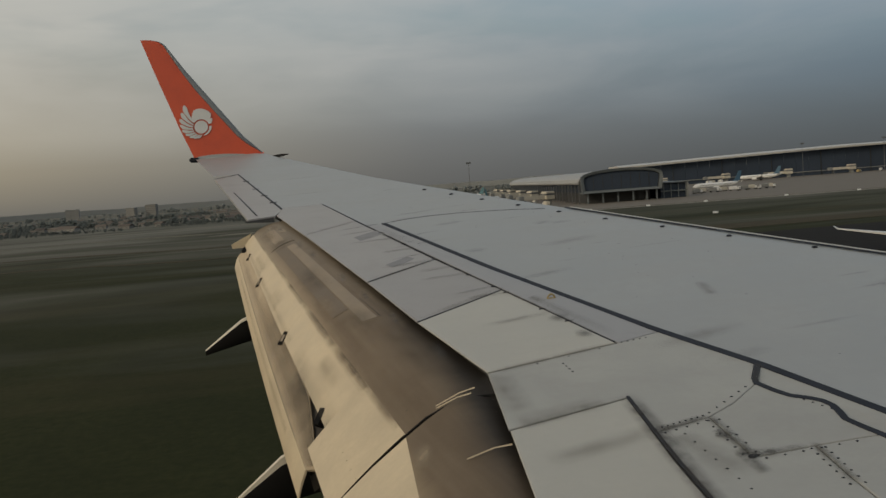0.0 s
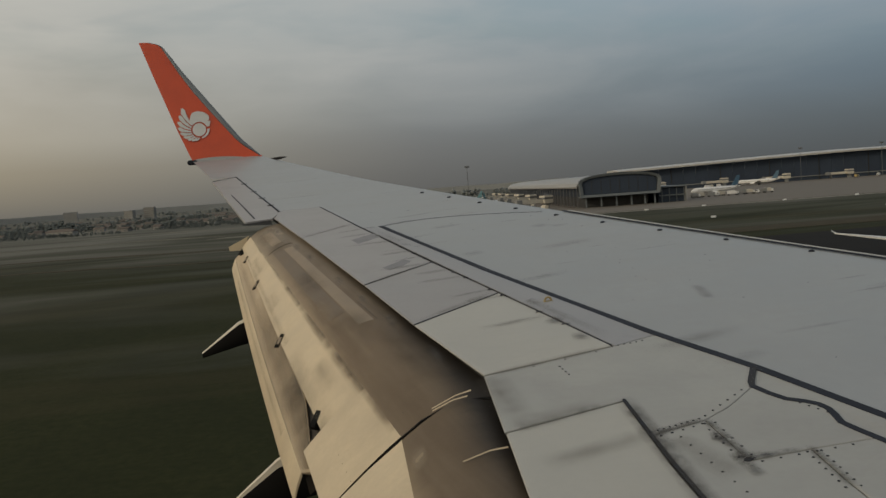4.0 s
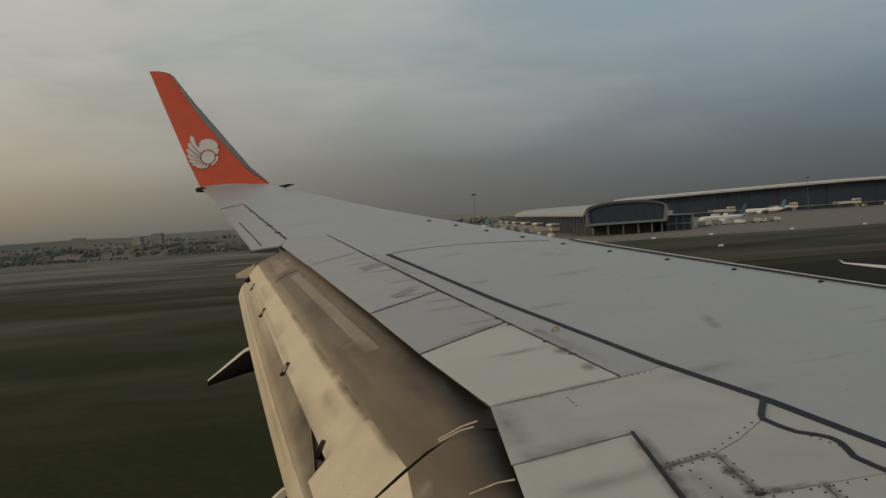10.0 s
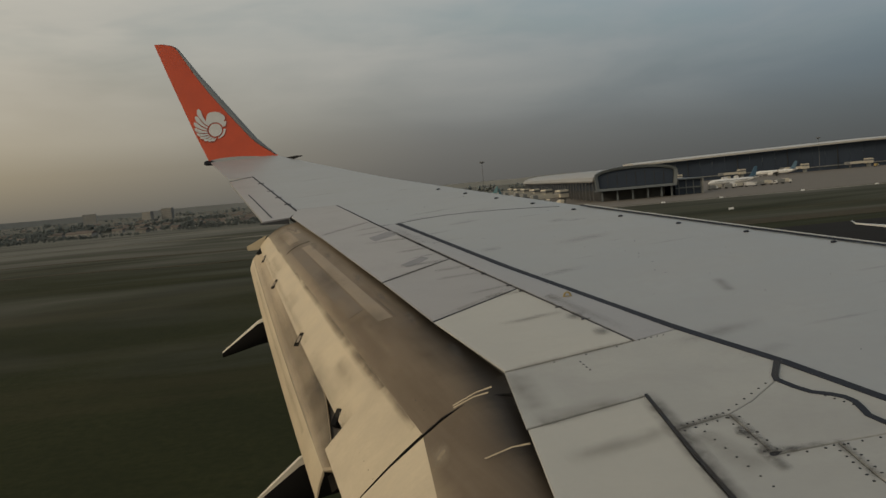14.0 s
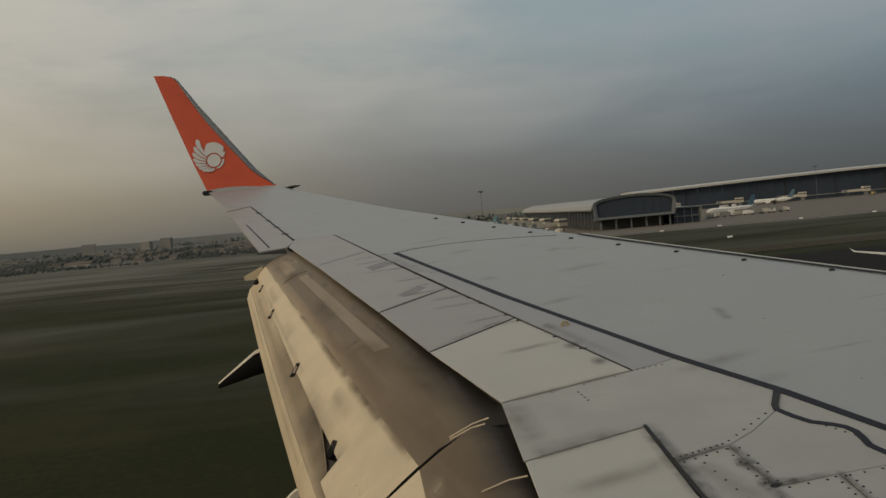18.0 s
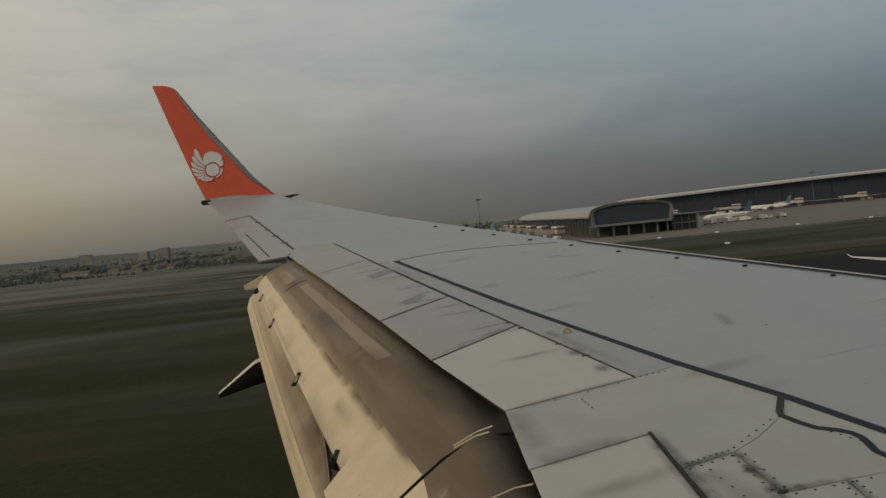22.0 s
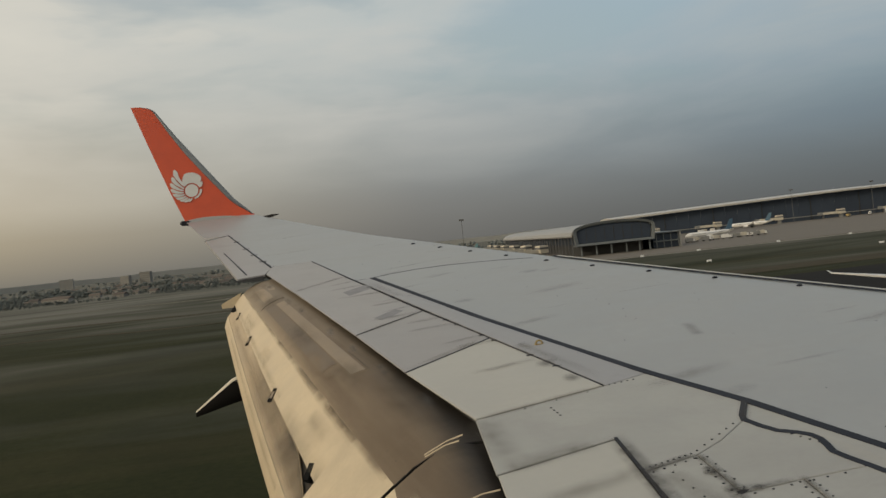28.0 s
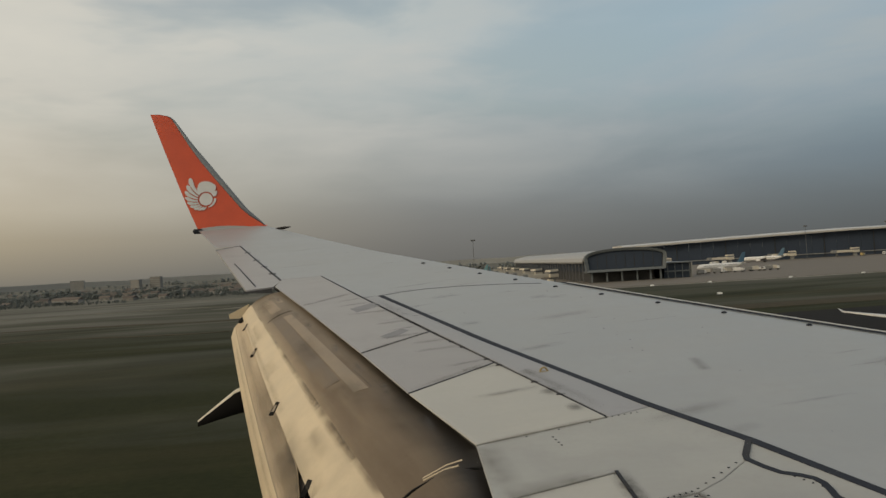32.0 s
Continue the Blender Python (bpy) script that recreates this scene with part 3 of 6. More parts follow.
smear(along((1.42, 3.78), (1.36, 2.2)), 0.13)
smear(along((0.80, 3.57), (1.40, 3.735)), 0.08, FILM)
smear(along((1.40, 3.35), (1.68, 3.42)), 0.07)
smear(along((1.69, 3.43), (1.69, 3.0)), 0.07)
smear(along((1.66, 3.03), (1.95, 3.04)), 0.06)
smear(along((1.98, 3.06), (1.95, 2.7)), 0.06)
smear(along((0.83, 4.27), (1.62, 4.47)), 0.09, FILM)
smear(along((hinge_line(4.6), 4.6), (hinge_line(8.8), 8.8), 20), 0.04)
smear(along((hinge_line(4.6) + 0.08, 4.6), (hinge_line(8.6) + 0.06, 8.6), 20), 0.12, FILM)
for y, L in ((5.72, 0.3), (6.35, 0.4), (6.6, 0.3), (7.4, 0.3), (7.9, 0.45)):
    x = hinge_line(y)
    smear(along((x + 0.02, y), (x - L, y - 0.05), 5), 0.1, FILM)
smear(along((0.27, 6.44), (0.86, 6.90)), 0.1, FILM)
smear(along((0.55, 5.33), (1.21, 5.83)), 0.1, FILM)
ribbon("joint_line", [(0.535, 5.295), (0.9, 5.56), (1.225, 5.80)], 0.016, SEAL, lift=0.002)
ribbon("joint_line", [(0.255, 6.43), (0.56, 6.68), (0.865, 6.915)], 0.009, SEAL, lift=0.002)
smear(along((-0.29, 8.49), (0.24, 8.91)), 0.1, FILM)
smear(along((2.60, 5.42), (2.55, 5.1), 4), 0.11, FILM)
smear(along((1.56, 4.68), (1.44, 4.70), 4), 0.16, SPOT)
smear(along((1.49, 5.0), (1.37, 5.06), 4), 0.16, SPOT)
smear(along((1.66, 3.29), (1.68, 3.14), 4), 0.07)
smear(along((1.62, 3.06), (1.80, 3.03), 4), 0.09)
smear(along((1.66, 3.02), (1.67, 2.88), 4), 0.08)
smear(along((2.215, 3.93), (2.07, 3.68)), 0.08, FILM)

# drips and dirt on the inner panels
SMUDGE = grime_material("grey_smudge", (0.09, 0.085, 0.08), 0.5, 9.0, 0.0, 0.3)
smear(along((1.40, 3.36), (0.85, 3.22)), 0.16, FILM)
smear(along((0.84, 4.25), (0.86, 3.7)), 0.22, FILM)
smear(along((0.80, 3.62), (1.3, 3.72)), 0.18, FILM)
smear(along((1.62, 3.23), (1.72, 3.22), 4), 0.05)
smear(along((1.46, 3.3), (1.6, 2.9)), 0.2, FILM)
# short smudges trailing from the spoiler hinges and panel ends
for y, L, wd in ((5.15, 0.5, 0.09), (5.9, 0.35, 0.07), (6.9, 0.5, 0.1), (7.15, 0.3, 0.06), (8.35, 0.4, 0.08), (8.6, 0.3, 0.06)):
    x = hinge_line(y)
    smear(along((x - 0.01, y), (x - L, y - 0.1), 5), wd, SMUDGE, lift=0.006)
for y in (4.75, 5.5, 6.1, 6.7, 7.6, 8.1, 8.9):
    x = rear(y)
    smear(along((x + 0.03, y + 0.1), (x + 0.05, y - 0.25), 5), 0.08, SMUDGE, lift=0.006)
# faint dirt on the main skin
DRIP = grime_material("brown_drips", (0.13, 0.095, 0.06), 0.24, 3.5, 0.35)
DUST = grime_material("faint_dirt", (0.16, 0.155, 0.145), 0.28, 5.0, 0.2, 0.4)
RAIN = grime_material("rain_streak", (0.2, 0.198, 0.19), 0.2, 5.0, 0.2, 0.4)
rnd = random.Random(5)
for i in range(16):
    y = rnd.uniform(3.2, 9.5)
    x = seal_line(y) + 0.2 + rnd.random() ** 1.3 * (front(y) - seal_line(y) - 0.6)
    L = rnd.uniform(0.25, 0.8)
    smear(along((x, y), (x - L * 0.9, y - L * 0.25), 5), rnd.uniform(0.05, 0.2), DUST, lift=0.004)
# thin rain streaks on the main skin
for i in range(16):
    y = rnd.uniform(3.6, 12.5)
    x = line(y, (3.0, 3.4), (0.9, 8.6), (-0.9, 12.6)) + rnd.random() * 0.75 * (front(y) - line(y, (3.0, 3.4), (0.9, 8.6), (-0.9, 12.6)))
    L = rnd.uniform(0.2, 0.9)
    smear(along((x, y), (x - L, y - L * 0.12), 4), rnd.uniform(0.02, 0.06), RAIN, lift=0.0045)

# fasteners and small fittings
bm = bmesh.new()
bmesh.ops.create_uvsphere(bm, u_segments=10, v_segments=5, radius=1.0)
stud = bpy.data.meshes.new("fastener")
bm.to_mesh(stud)
bm.free()
stud.materials.append(SEAL)


def studs(a, b, n, r=0.006, parent=airliner, side=0.0):
    for i in range(n):
        k = (i + 0.5) / n
        x, y = a[0] + (b[0] - a[0]) * k, a[1] + (b[1] - a[1]) * k
        dx, dy = b[0] - a[0], b[1] - a[1]
        L = math.hypot(dx, dy)
        x, y = x - dy / L * side, y + dx / L * side
        shared("fastener", stud, parent, Matrix.Translation((x, y, W(x, y) + 0.001)) @ Matrix.Diagonal((r * random.uniform(0.8, 1.25), r, 0.003, 1)))


for a, b, n, s in (((1.40, 3.35), (1.69, 3.42), 9, 0.022), ((1.40, 3.35), (1.69, 3.42), 5, -0.03), ((1.69, 3.42), (2.05, 3.68), 6, 0.02), ((1.69, 3.42), (1.69, 3.02), 5, 0.03),
                   ((1.69, 3.42), (1.69, 3.02), 6, -0.03), ((1.69, 3.02), (2.2, 3.05), 6, -0.025), ((1.98, 3.04), (1.95, 2.7), 7, 0.03), ((1.98, 3.04), (1.95, 2.7), 7, -0.03),
                   ((1.45, 3.33), (1.5, 2.75), 7, 0.06), ((1.24, 4.29), (1.26, 4.12), 4, 0.0), ((2.12, 3.5), (2.24, 3.25), 6, 0.04), ((1.0, 4.31), (1.6, 4.46), 3, -0.02), ((1.64, 4.47), (1.84, 4.5), 5, 0.0)):
    studs(a, b, n, side=s)
# stray chips and flush rivets on the main skin
for i in range(46):
    y = 3.3 + 6.5 * random.random() ** 1.4
    x = seal_line(y) + 0.15 + random.random() * (front(y) - seal_line(y) - 0.5)
    shared("fastener", stud, airliner, Matrix.Translation((x, y, W(x, y) + 0.0005)) @ Matrix.Diagonal((random.uniform(0.003, 0.007), 0.003, 0.0015, 1)))
# larger dark bolts in a row behind the leading edge
for x, y in ((1.21, 10.45), (1.49, 9.95), (1.78, 9.42), (2.09, 8.87), (2.40, 8.31), (2.72, 7.75), (3.08, 7.18), (3.44, 6.59), (3.84, 5.95), (4.25, 5.3)):
    shared("bolt_cover", stud, airliner, pose(x, y, W(x, y) + 0.002, rz=25) @ Matrix.Diagonal((0.032, 0.02, 0.012, 1)))
# hinge fittings along the spoiler joint
for y in (4.95, 5.25, 5.72, 5.9, 6.3, 6.5, 7.3, 7.6, 8.2):
    x = hinge_line(y)
    part("hinge_fitting", boxes((x - 0.03, x + 0.035, y - 0.006, y + 0.006, W(x, y) - 0.01, W(x, y) + 0.006), bevel=0.003), SEAL, airliner)
for y in (12.6, 11.8, 11.2, 10.6):
    x = -0.61 - 0.2627 * (y - 10.07)
    part("hinge_fitting", boxes((x - 0.05, x + 0.04, y - 0.012, y + 0.012, W(x, y) - 0.01, W(x, y) + 0.008), bevel=0.003), SEAL, airliner)
# dark smudge of leaked fluid at the panel corner
plate("fluid_stain", [(1.67, 3.035), (1.69, 3.045), (1.73, 3.035), (1.71, 3.022), (1.685, 3.008), (1.668, 3.02)], SEAL, gap=0.0, lift=0.003, thick=0.004)
# yellow tie-down ring
rings = []
x, y = 1.51, 5.46
for i in range(17):
    a = math.pi * i / 16
    c = Vector((x + 0.025 * math.cos(a), y, W(x, y) + 0.03 * math.sin(a)))
    o = Vector((math.cos(a), 0, math.sin(a)))
    rings.append([c + 0.0065 * (math.cos(b) * o + math.sin(b) * Vector((0, 1, 0))) for b in (2 * math.pi * k / 8 for k in range(8))])
part("tie_down_ring", loft(rings), YELLOW, airliner, "small yellow metal ring")
part("ring_base", boxes((x - 0.036, x + 0.036, y - 0.02, y + 0.02, W(x, y) - 0.005, W(x, y) + 0.006), bevel=0.004), YELLOW, airliner)

# ---- winglet ----
def winglet_y(z):
    k = max(0.0, min(1.0, (z - 0.62) / 2.38))
    return 15.84 + 0.56 * k


def lead(z):
    return line_z(z, (-1.22, 0.66), (-1.32, 0.77), (-1.62, 1.05), (-2.11, 1.67), (-2.65, 2.35), (-3.03, 2.88), (-3.12, 2.95), (-3.31, 2.99))


def trail(z):
    return line_z(z, (-2.55, 0.66), (-2.79, 1.20), (-3.18, 2.18), (-3.49, 2.99))


def line_z(z, *pts):
    return line(z, *pts)


def strip(name, fa, fb, mat, label, z0=0.66, z1=2.99, thick=0.05, n=72):
    rings = []
    for i in range(n + 1):
        z = z0 + (z1 - z0) * i / n
        a, b = fa(z), fb(z)
        y = winglet_y(z)
        t = thick * (1 - 0.55 * i / n)
        rings.append([(a, y - 0.004, z + EYE), ((a + b) / 2, y - t / 2, z + EYE), (b, y - t * 0.3, z + EYE), (b, y + t * 0.3, z + EYE), ((a + b) / 2, y + t / 2, z + EYE), (a, y + 0.004, z + EYE)])
    return part(name, loft(rings), mat, winglet, label)


winglet = part("winglet", loft([[(-2.5, 15.8, W(-2.5, 15.8) - 0.06), (-1.25, 15.8, W(-1.25, 15.8) - 0.06), (-1.25, 15.8, W(-1.25, 15.8) - 0.01), (-2.5, 15.8, W(-2.5, 15.8) - 0.01)],
                                [(-2.5, 15.87, W(-2.5, 15.8) - 0.05), (-1.25, 15.87, W(-1.25, 15.8) - 0.05), (-1.25, 15.87, W(-1.25, 15.8) + 0.02), (-2.5, 15.87, W(-2.5, 15.8) + 0.02)]]), ORANGE, airliner, "orange winglet with a white emblem")
edge = lambda z: lead(z) - (0.03 + 0.105 * min(1.0, (2.99 - z) / 1.0) * (1 - 0.35 * max(0.0, (1.6 - z) / 0.94))) * min(1.0, max(0.02, (z - 0.66) / 0.25))
strip("blade", trail, edge, ORANGE, "orange painted winglet blade", thick=0.07)
strip("leading_strip", edge, lead, DARKEDGE, "grey metal leading edge", thick=0.06)
part("tip_fairing", boxes((-2.63, -2.45, 15.72, 15.86, EYE + 0.58, EYE + 0.67), bevel=0.02), SEAL, winglet, "small dark trailing fairing")
part("position_light", loft([[(x - 0.07, 15.84 - (x + 1.22) * 1.9 + dy, W(x, 15.5) - 0.06 + dz) for dy, dz in ((-0.05 * s, 0), (0, 0.035 * s), (0.05 * s, 0), (0, -0.03 * s))] for x, s in ((-1.14, 0.3), (-0.98, 0.8), (-0.8, 0.8), (-0.66, 0.2))]), RUBBER, airliner, "dark glazed light housing")


# emblem: a plain white fan of strokes round a disc
def flat_shape(name, outline, mat=EMBLEM):
    rings = []
    for off in (-0.012, -0.004):
        rings.append([(x, winglet_y(z) - 0.035 * (1 - 0.55 * (z - 0.66) / 2.33) + off, z + EYE) for x, z in outline])
    return part(name, loft(rings), mat, winglet, smooth=False)


flat_shape("root_fillet", [(-2.56 + 1.32 * k / 16, 0.665 + 0.058 * math.sin(math.pi * (k / 16) ** 0.8)) for k in range(17)] + [(-1.24, 0.63), (-2.56, 0.63)], GREY)
EX, EZ = -2.40, 1.255
flat_shape("emblem_disc", [(EX + 0.125 * math.cos(a), EZ + 0.125 * math.sin(a)) for a in (2 * math.pi * i / 28 for i in range(28))])
for i in range(9):
    a = radians(144 + 15.8 * i)
    r0, r1 = 0.152, 0.495 - 0.034 * i + (0.03 if i == 0 else 0.0)
    wd = 0.112
    pts = []
    for k in list(range(7)) + list(range(6, -1, -1)):
        r = r0 + (r1 - r0) * k / 6
        side = -1 if len(pts) < 7 else 1
        pts.append((r, a - 0.05 * k + side * wd * (0.75 + 0.25 * k / 6) * (1 if k < 6 else 0.35)))
    flat_shape("emblem_stroke", [(EX + r * math.cos(t), EZ + r * math.sin(t)) for r, t in pts])
# ragged crest over the disc, with a small bite out of its forward side
crest = []
for k in range(49):
    t = radians(12 + 118 * k / 48)
    r = line(math.degrees(t), (0.20, 12), (0.23, 20), (0.255, 26), (0.265, 32), (0.225, 37), (0.295, 41), (0.325, 50), (0.34, 62), (0.355, 75), (0.36, 90), (0.35, 104), (0.29, 116), (0.23, 130))
    crest.append((r + 0.008 * math.sin(k * 1.9), t + 0.14))
crest += [(0.15, radians(138 - 118 * k / 24)) for k in range(25)]
flat_shape("emblem_crest", [(EX + r * math.cos(t), EZ + r * math.sin(t)) for r, t in crest])
flat_shape("emblem_arc", [(EX + r * math.cos(t), EZ + r * math.sin(t)) for r, t in [(0.15, radians(-72 + 7 * k)) for k in range(12)] + [(0.195 - 0.002 * k, radians(5 - 7 * k)) for k in range(12)]])

# ---- flaps, lowered ----
# chordwise corners at the outer end (y 9.7) and at y 4.2: x and height from the eye
OUT = ((-0.62, -0.38), (-0.944, -0.522), (-1.055, -0.65), (-1.189, -0.885))
INN = ((0.83, -1.16), (0.33, -1.345), (-0.03, -1.65), (-0.265, -2.01))


def station(i, y, bent=True):
    k = (9.7 - y) / 5.5
    if i == 6:
        # lower edge of the broad inner end
        return station(2, y, False).lerp(station(3, y, False), 0.29)
    if i >= 4:
        # 4: upper edge of the aft flap, drawn away from the main flap near its inner end; 5: its crease
        c, d = station(2, y), station(3, y)
        if i == 4:
            return c.lerp(d, 0.006 + 0.43 * max(0.0, (5.5 - y) / 0.66) ** 1.15)
        return c.lerp(d, 0.5 + 0.05 * k) + Vector((-0.02, 0, 0.012)) * (1 + 1.5 * k)
    (xa, za), (xb, zb) = OUT[i], INN[i]
    bend = 0.085 * max(0.0, k) ** 2.4 if bent and i in (2, 3) else 0.0
    return Vector((xa + (xb - xa) * k + bend, y, za + (zb - za) * k + EYE))


def flap_piece(name, i, j, y0, y1, mat, label, bulge=0.0, ahead=0.0, thick=0.07, n=14, parent=None):
    rings = []
    for q in range(n + 1):
        y = y0 + (y1 - y0) * q / n
        a, b = station(i, y), station(j, y)
        d = b - a
        nrm = Vector((d.z, 0, -d.x)).normalized()
        if nrm.z < 0:
            nrm = -nrm
        up_, dn = [], []
        for s in range(9):
            t = -ahead + (1 + ahead) * s / 8
            p = a + d * t
            h = bulge * d.length * 4 * max(0, t) * (1 - t) if t >= 0 else -0.3 * (t * d.length) ** 2 * 4
            th = thick * (1 - 0.55 * s / 8) * (0.5 if s == 0 else 1)
            up_.append(p + nrm * h)
            dn.append(p + nrm * (h - th))
        rings.append(up_ + dn[::-1])
    return part(name, loft(rings), mat, parent or flap, label)


def sooty_skin():
    """Brown flap skin: soot bands along the span, paler worn strips, drips down the chord, slot shade painted in."""
    m = bpy.data.materials.new("sooty_shaded_paint")
    m.use_nodes = True
    n = Nodes(m.node_tree)
    b = m.node_tree.nodes["Principled BSDF"]
    uv = n.add("ShaderNodeUVMap").outputs[0]
    sp = n.add("ShaderNodeSeparateXYZ", Vector=uv)
    mp = n.add("ShaderNodeMapping", Vector=uv)
    mp.inputs["Scale"].default_value = (3.4, 2.4, 1.0)
    band = n.add("ShaderNodeTexNoise", Vector=mp.outputs[0], Scale=1.0, Detail=4.0, Roughness=0.6).outputs["Fac"]
    mp2 = n.add("ShaderNodeMapping", Vector=uv)
    mp2.inputs["Scale"].default_value = (1.2, 26.0, 1.0)
    drip = n.add("ShaderNodeTexNoise", Vector=mp2.outputs[0], Scale=1.0, Detail=5.0, Roughness=0.65).outputs["Fac"]
    p = n.add("ShaderNodeTexCoord").outputs["Object"]
    blot = n.add("ShaderNodeTexNoise", Vector=p, Scale=2.2, Detail=7.0, Roughness=0.65, Distortion=0.4).outputs["Fac"]
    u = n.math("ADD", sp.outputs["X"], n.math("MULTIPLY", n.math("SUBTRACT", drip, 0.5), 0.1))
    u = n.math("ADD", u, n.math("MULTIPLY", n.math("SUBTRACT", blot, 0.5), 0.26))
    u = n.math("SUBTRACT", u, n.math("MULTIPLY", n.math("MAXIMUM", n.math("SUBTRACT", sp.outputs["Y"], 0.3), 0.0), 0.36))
    # dark low end: shade towards the slot, put into the colour
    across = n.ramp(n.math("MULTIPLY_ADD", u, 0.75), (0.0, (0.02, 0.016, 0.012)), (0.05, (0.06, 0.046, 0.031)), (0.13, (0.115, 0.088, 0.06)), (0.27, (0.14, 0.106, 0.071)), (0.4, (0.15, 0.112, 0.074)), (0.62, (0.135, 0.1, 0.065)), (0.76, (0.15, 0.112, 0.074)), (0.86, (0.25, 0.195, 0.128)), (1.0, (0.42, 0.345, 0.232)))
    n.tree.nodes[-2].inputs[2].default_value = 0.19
    c = n.mix(n.ramp(band, (0.42, g(0.0)), (0.62, g(0.45))), across, (0.22, 0.175, 0.122))
    # outer end: less soot
    outer = n.ramp(n.math("ADD", sp.outputs["Y"], n.math("MULTIPLY", n.math("SUBTRACT", blot, 0.5), 0.2)), (0.1, g(0.65)), (0.34, g(0.2)), (0.6, g(0.0)))
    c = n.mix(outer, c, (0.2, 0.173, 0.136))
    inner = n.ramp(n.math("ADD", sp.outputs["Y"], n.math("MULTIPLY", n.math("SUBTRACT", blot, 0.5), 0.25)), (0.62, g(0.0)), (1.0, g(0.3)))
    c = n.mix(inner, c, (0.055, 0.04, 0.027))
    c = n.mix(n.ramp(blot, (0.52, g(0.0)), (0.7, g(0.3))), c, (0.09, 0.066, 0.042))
    # shade of the slot put into the colour with the soot, broader inboard
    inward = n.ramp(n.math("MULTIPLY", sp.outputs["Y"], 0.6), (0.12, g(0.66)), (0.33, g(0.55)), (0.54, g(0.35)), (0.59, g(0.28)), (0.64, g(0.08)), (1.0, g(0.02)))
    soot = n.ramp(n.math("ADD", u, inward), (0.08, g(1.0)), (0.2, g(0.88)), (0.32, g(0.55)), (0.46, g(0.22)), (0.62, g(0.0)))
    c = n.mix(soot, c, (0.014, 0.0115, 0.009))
    n.link(c, b.inputs["Base Color"])
    b.inputs["Roughness"].default_value = 0.6
    b.inputs["Specular IOR Level"].default_value = 0.25
    f = n.add("ShaderNodeTexNoise", Vector=p, Scale=30.0, Detail=3.0).outputs["Fac"]
    n.link(n.add("ShaderNodeBump", Height=f, Strength=0.04, Distance=0.02).outputs[0], b.inputs["Normal"])
    return m


BANDED = sooty_skin()


PIT = material("slot_shade_brown", (0.035, 0.028, 0.02), 0.7, spread=0.3, grain=6.0)


def chord_uv(ob):
    """Chord and span positions as UV on a flap piece."""
    me = ob.data
    layer = me.uv_layers.new(name="UVMap")
    for lp in me.loops:
        co = me.vertices[lp.vertex_index].co
        a, b = station(0, co.y), station(1, co.y)
        d = b - a
        layer.data[lp.index].uv = ((co - a).dot(d) / d.length_squared, (9.7 - co.y) / 5.65)


flap = part("outboard_flap", tube(station(1, 9.5) + Vector((0.1, 0, -0.12)), station(1, 4.5) + Vector((0.15, 0, -0.16)), 0.05), PRIMER, airliner, "lowered outboard flap, sooty and streaked")
chord_uv(flap_piece("fore_flap", 0, 1, 9.7, 4.19, BANDED, "sooty brown upper face of the flap, banded with soot and painted slot shade", bulge=0.10, ahead=0.25, thick=0.12))
flap_piece("main_flap", 1, 2, 9.72, 4.94, CREAM, "cream painted flap face with dark streaks", bulge=0.02, thick=0.1)
flap_piece("main_flap_end", 1, 6, 4.939, 4.195, CREAM, "broader inner end of the cream flap", bulge=0.02, thick=0.1)
flap_piece("aft_flap", 4, 5, 9.66, 4.80, TAN, "dirty upper facet of the aft flap", bulge=-0.03, thick=0.016)
flap_piece("aft_edge", 5, 3, 9.66, 4.80, CREAM, "pale trailing facet of the aft flap", bulge=0.03, thick=0.016)
# dark web fills the open slot, its shade put into the colour
rings = []
for q in range(9):
    y = 5.56 + (4.82 - 5.56) * q / 8
    a, b = station(2, y), station(4, y)
    rings.append([a + Vector((0.05, 0, -0.02)), b + Vector((-0.04, 0, -0.06)), b + Vector((-0.02, 0, -0.16)), a + Vector((0.1, 0, -0.16))])
part("slot_web", loft(rings), PIT, flap, "dark web standing for the shaded slot between the flap pieces")
WORN = material("worn_brown_paint", (0.235, 0.188, 0.134), 0.6, spread=0.15, grain=4.0, fine=30.0, bump=0.02, stain=((0.2, 0.165, 0.12), 0.5, 2.0))


DULL = material("dull_brown_paint", (0.132, 0.103, 0.073), 0.6, spread=0.15, grain=4.0, fine=30.0, bump=0.02, stain=((0.1, 0.08, 0.058), 0.5, 2.0))


def flap_patch(name, t0, t1, y0, y1, mat, lift=0.0015):
    """A skin patch that follows the curved fore flap."""
    rings = []
    for q in range(7):
        y = y0 + (y1 - y0) * q / 6
        a, b = station(0, y), station(1, y)
        d = b - a
        nrm = Vector((d.z, 0, -d.x)).normalized()
        nrm = -nrm if nrm.z < 0 else nrm
        row = []
        for s in range(5):
            t = t0 + (t1 - t0) * s / 4
            row.append(a + d * t + nrm * (0.10 * d.length * 4 * t * (1 - t) + lift))
        rings.append(row + [p - nrm * 0.012 for p in row[::-1]])
    return part(name, loft(rings), mat, flap, smooth=False)


flap_patch("skin_patch", 0.40, 0.70, 9.35, 8.75, WORN)
flap_patch("skin_patch", 0.27, 0.50, 8.45, 5.75, WORN)
flap_patch("skin_patch", 0.53, 0.80, 8.55, 6.1, DULL)
flap_patch("skin_patch", 0.15, 0.34, 9.3, 9.1, WORN)
flap_patch("skin_patch", 0.215, 0.225, 6.25, 5.75, SOOTDARK)
for ya in (8.6,):
    flap_patch("seam", 0.2, 0.9, ya, ya - 0.006, SOOTDARK, lift=0.005)


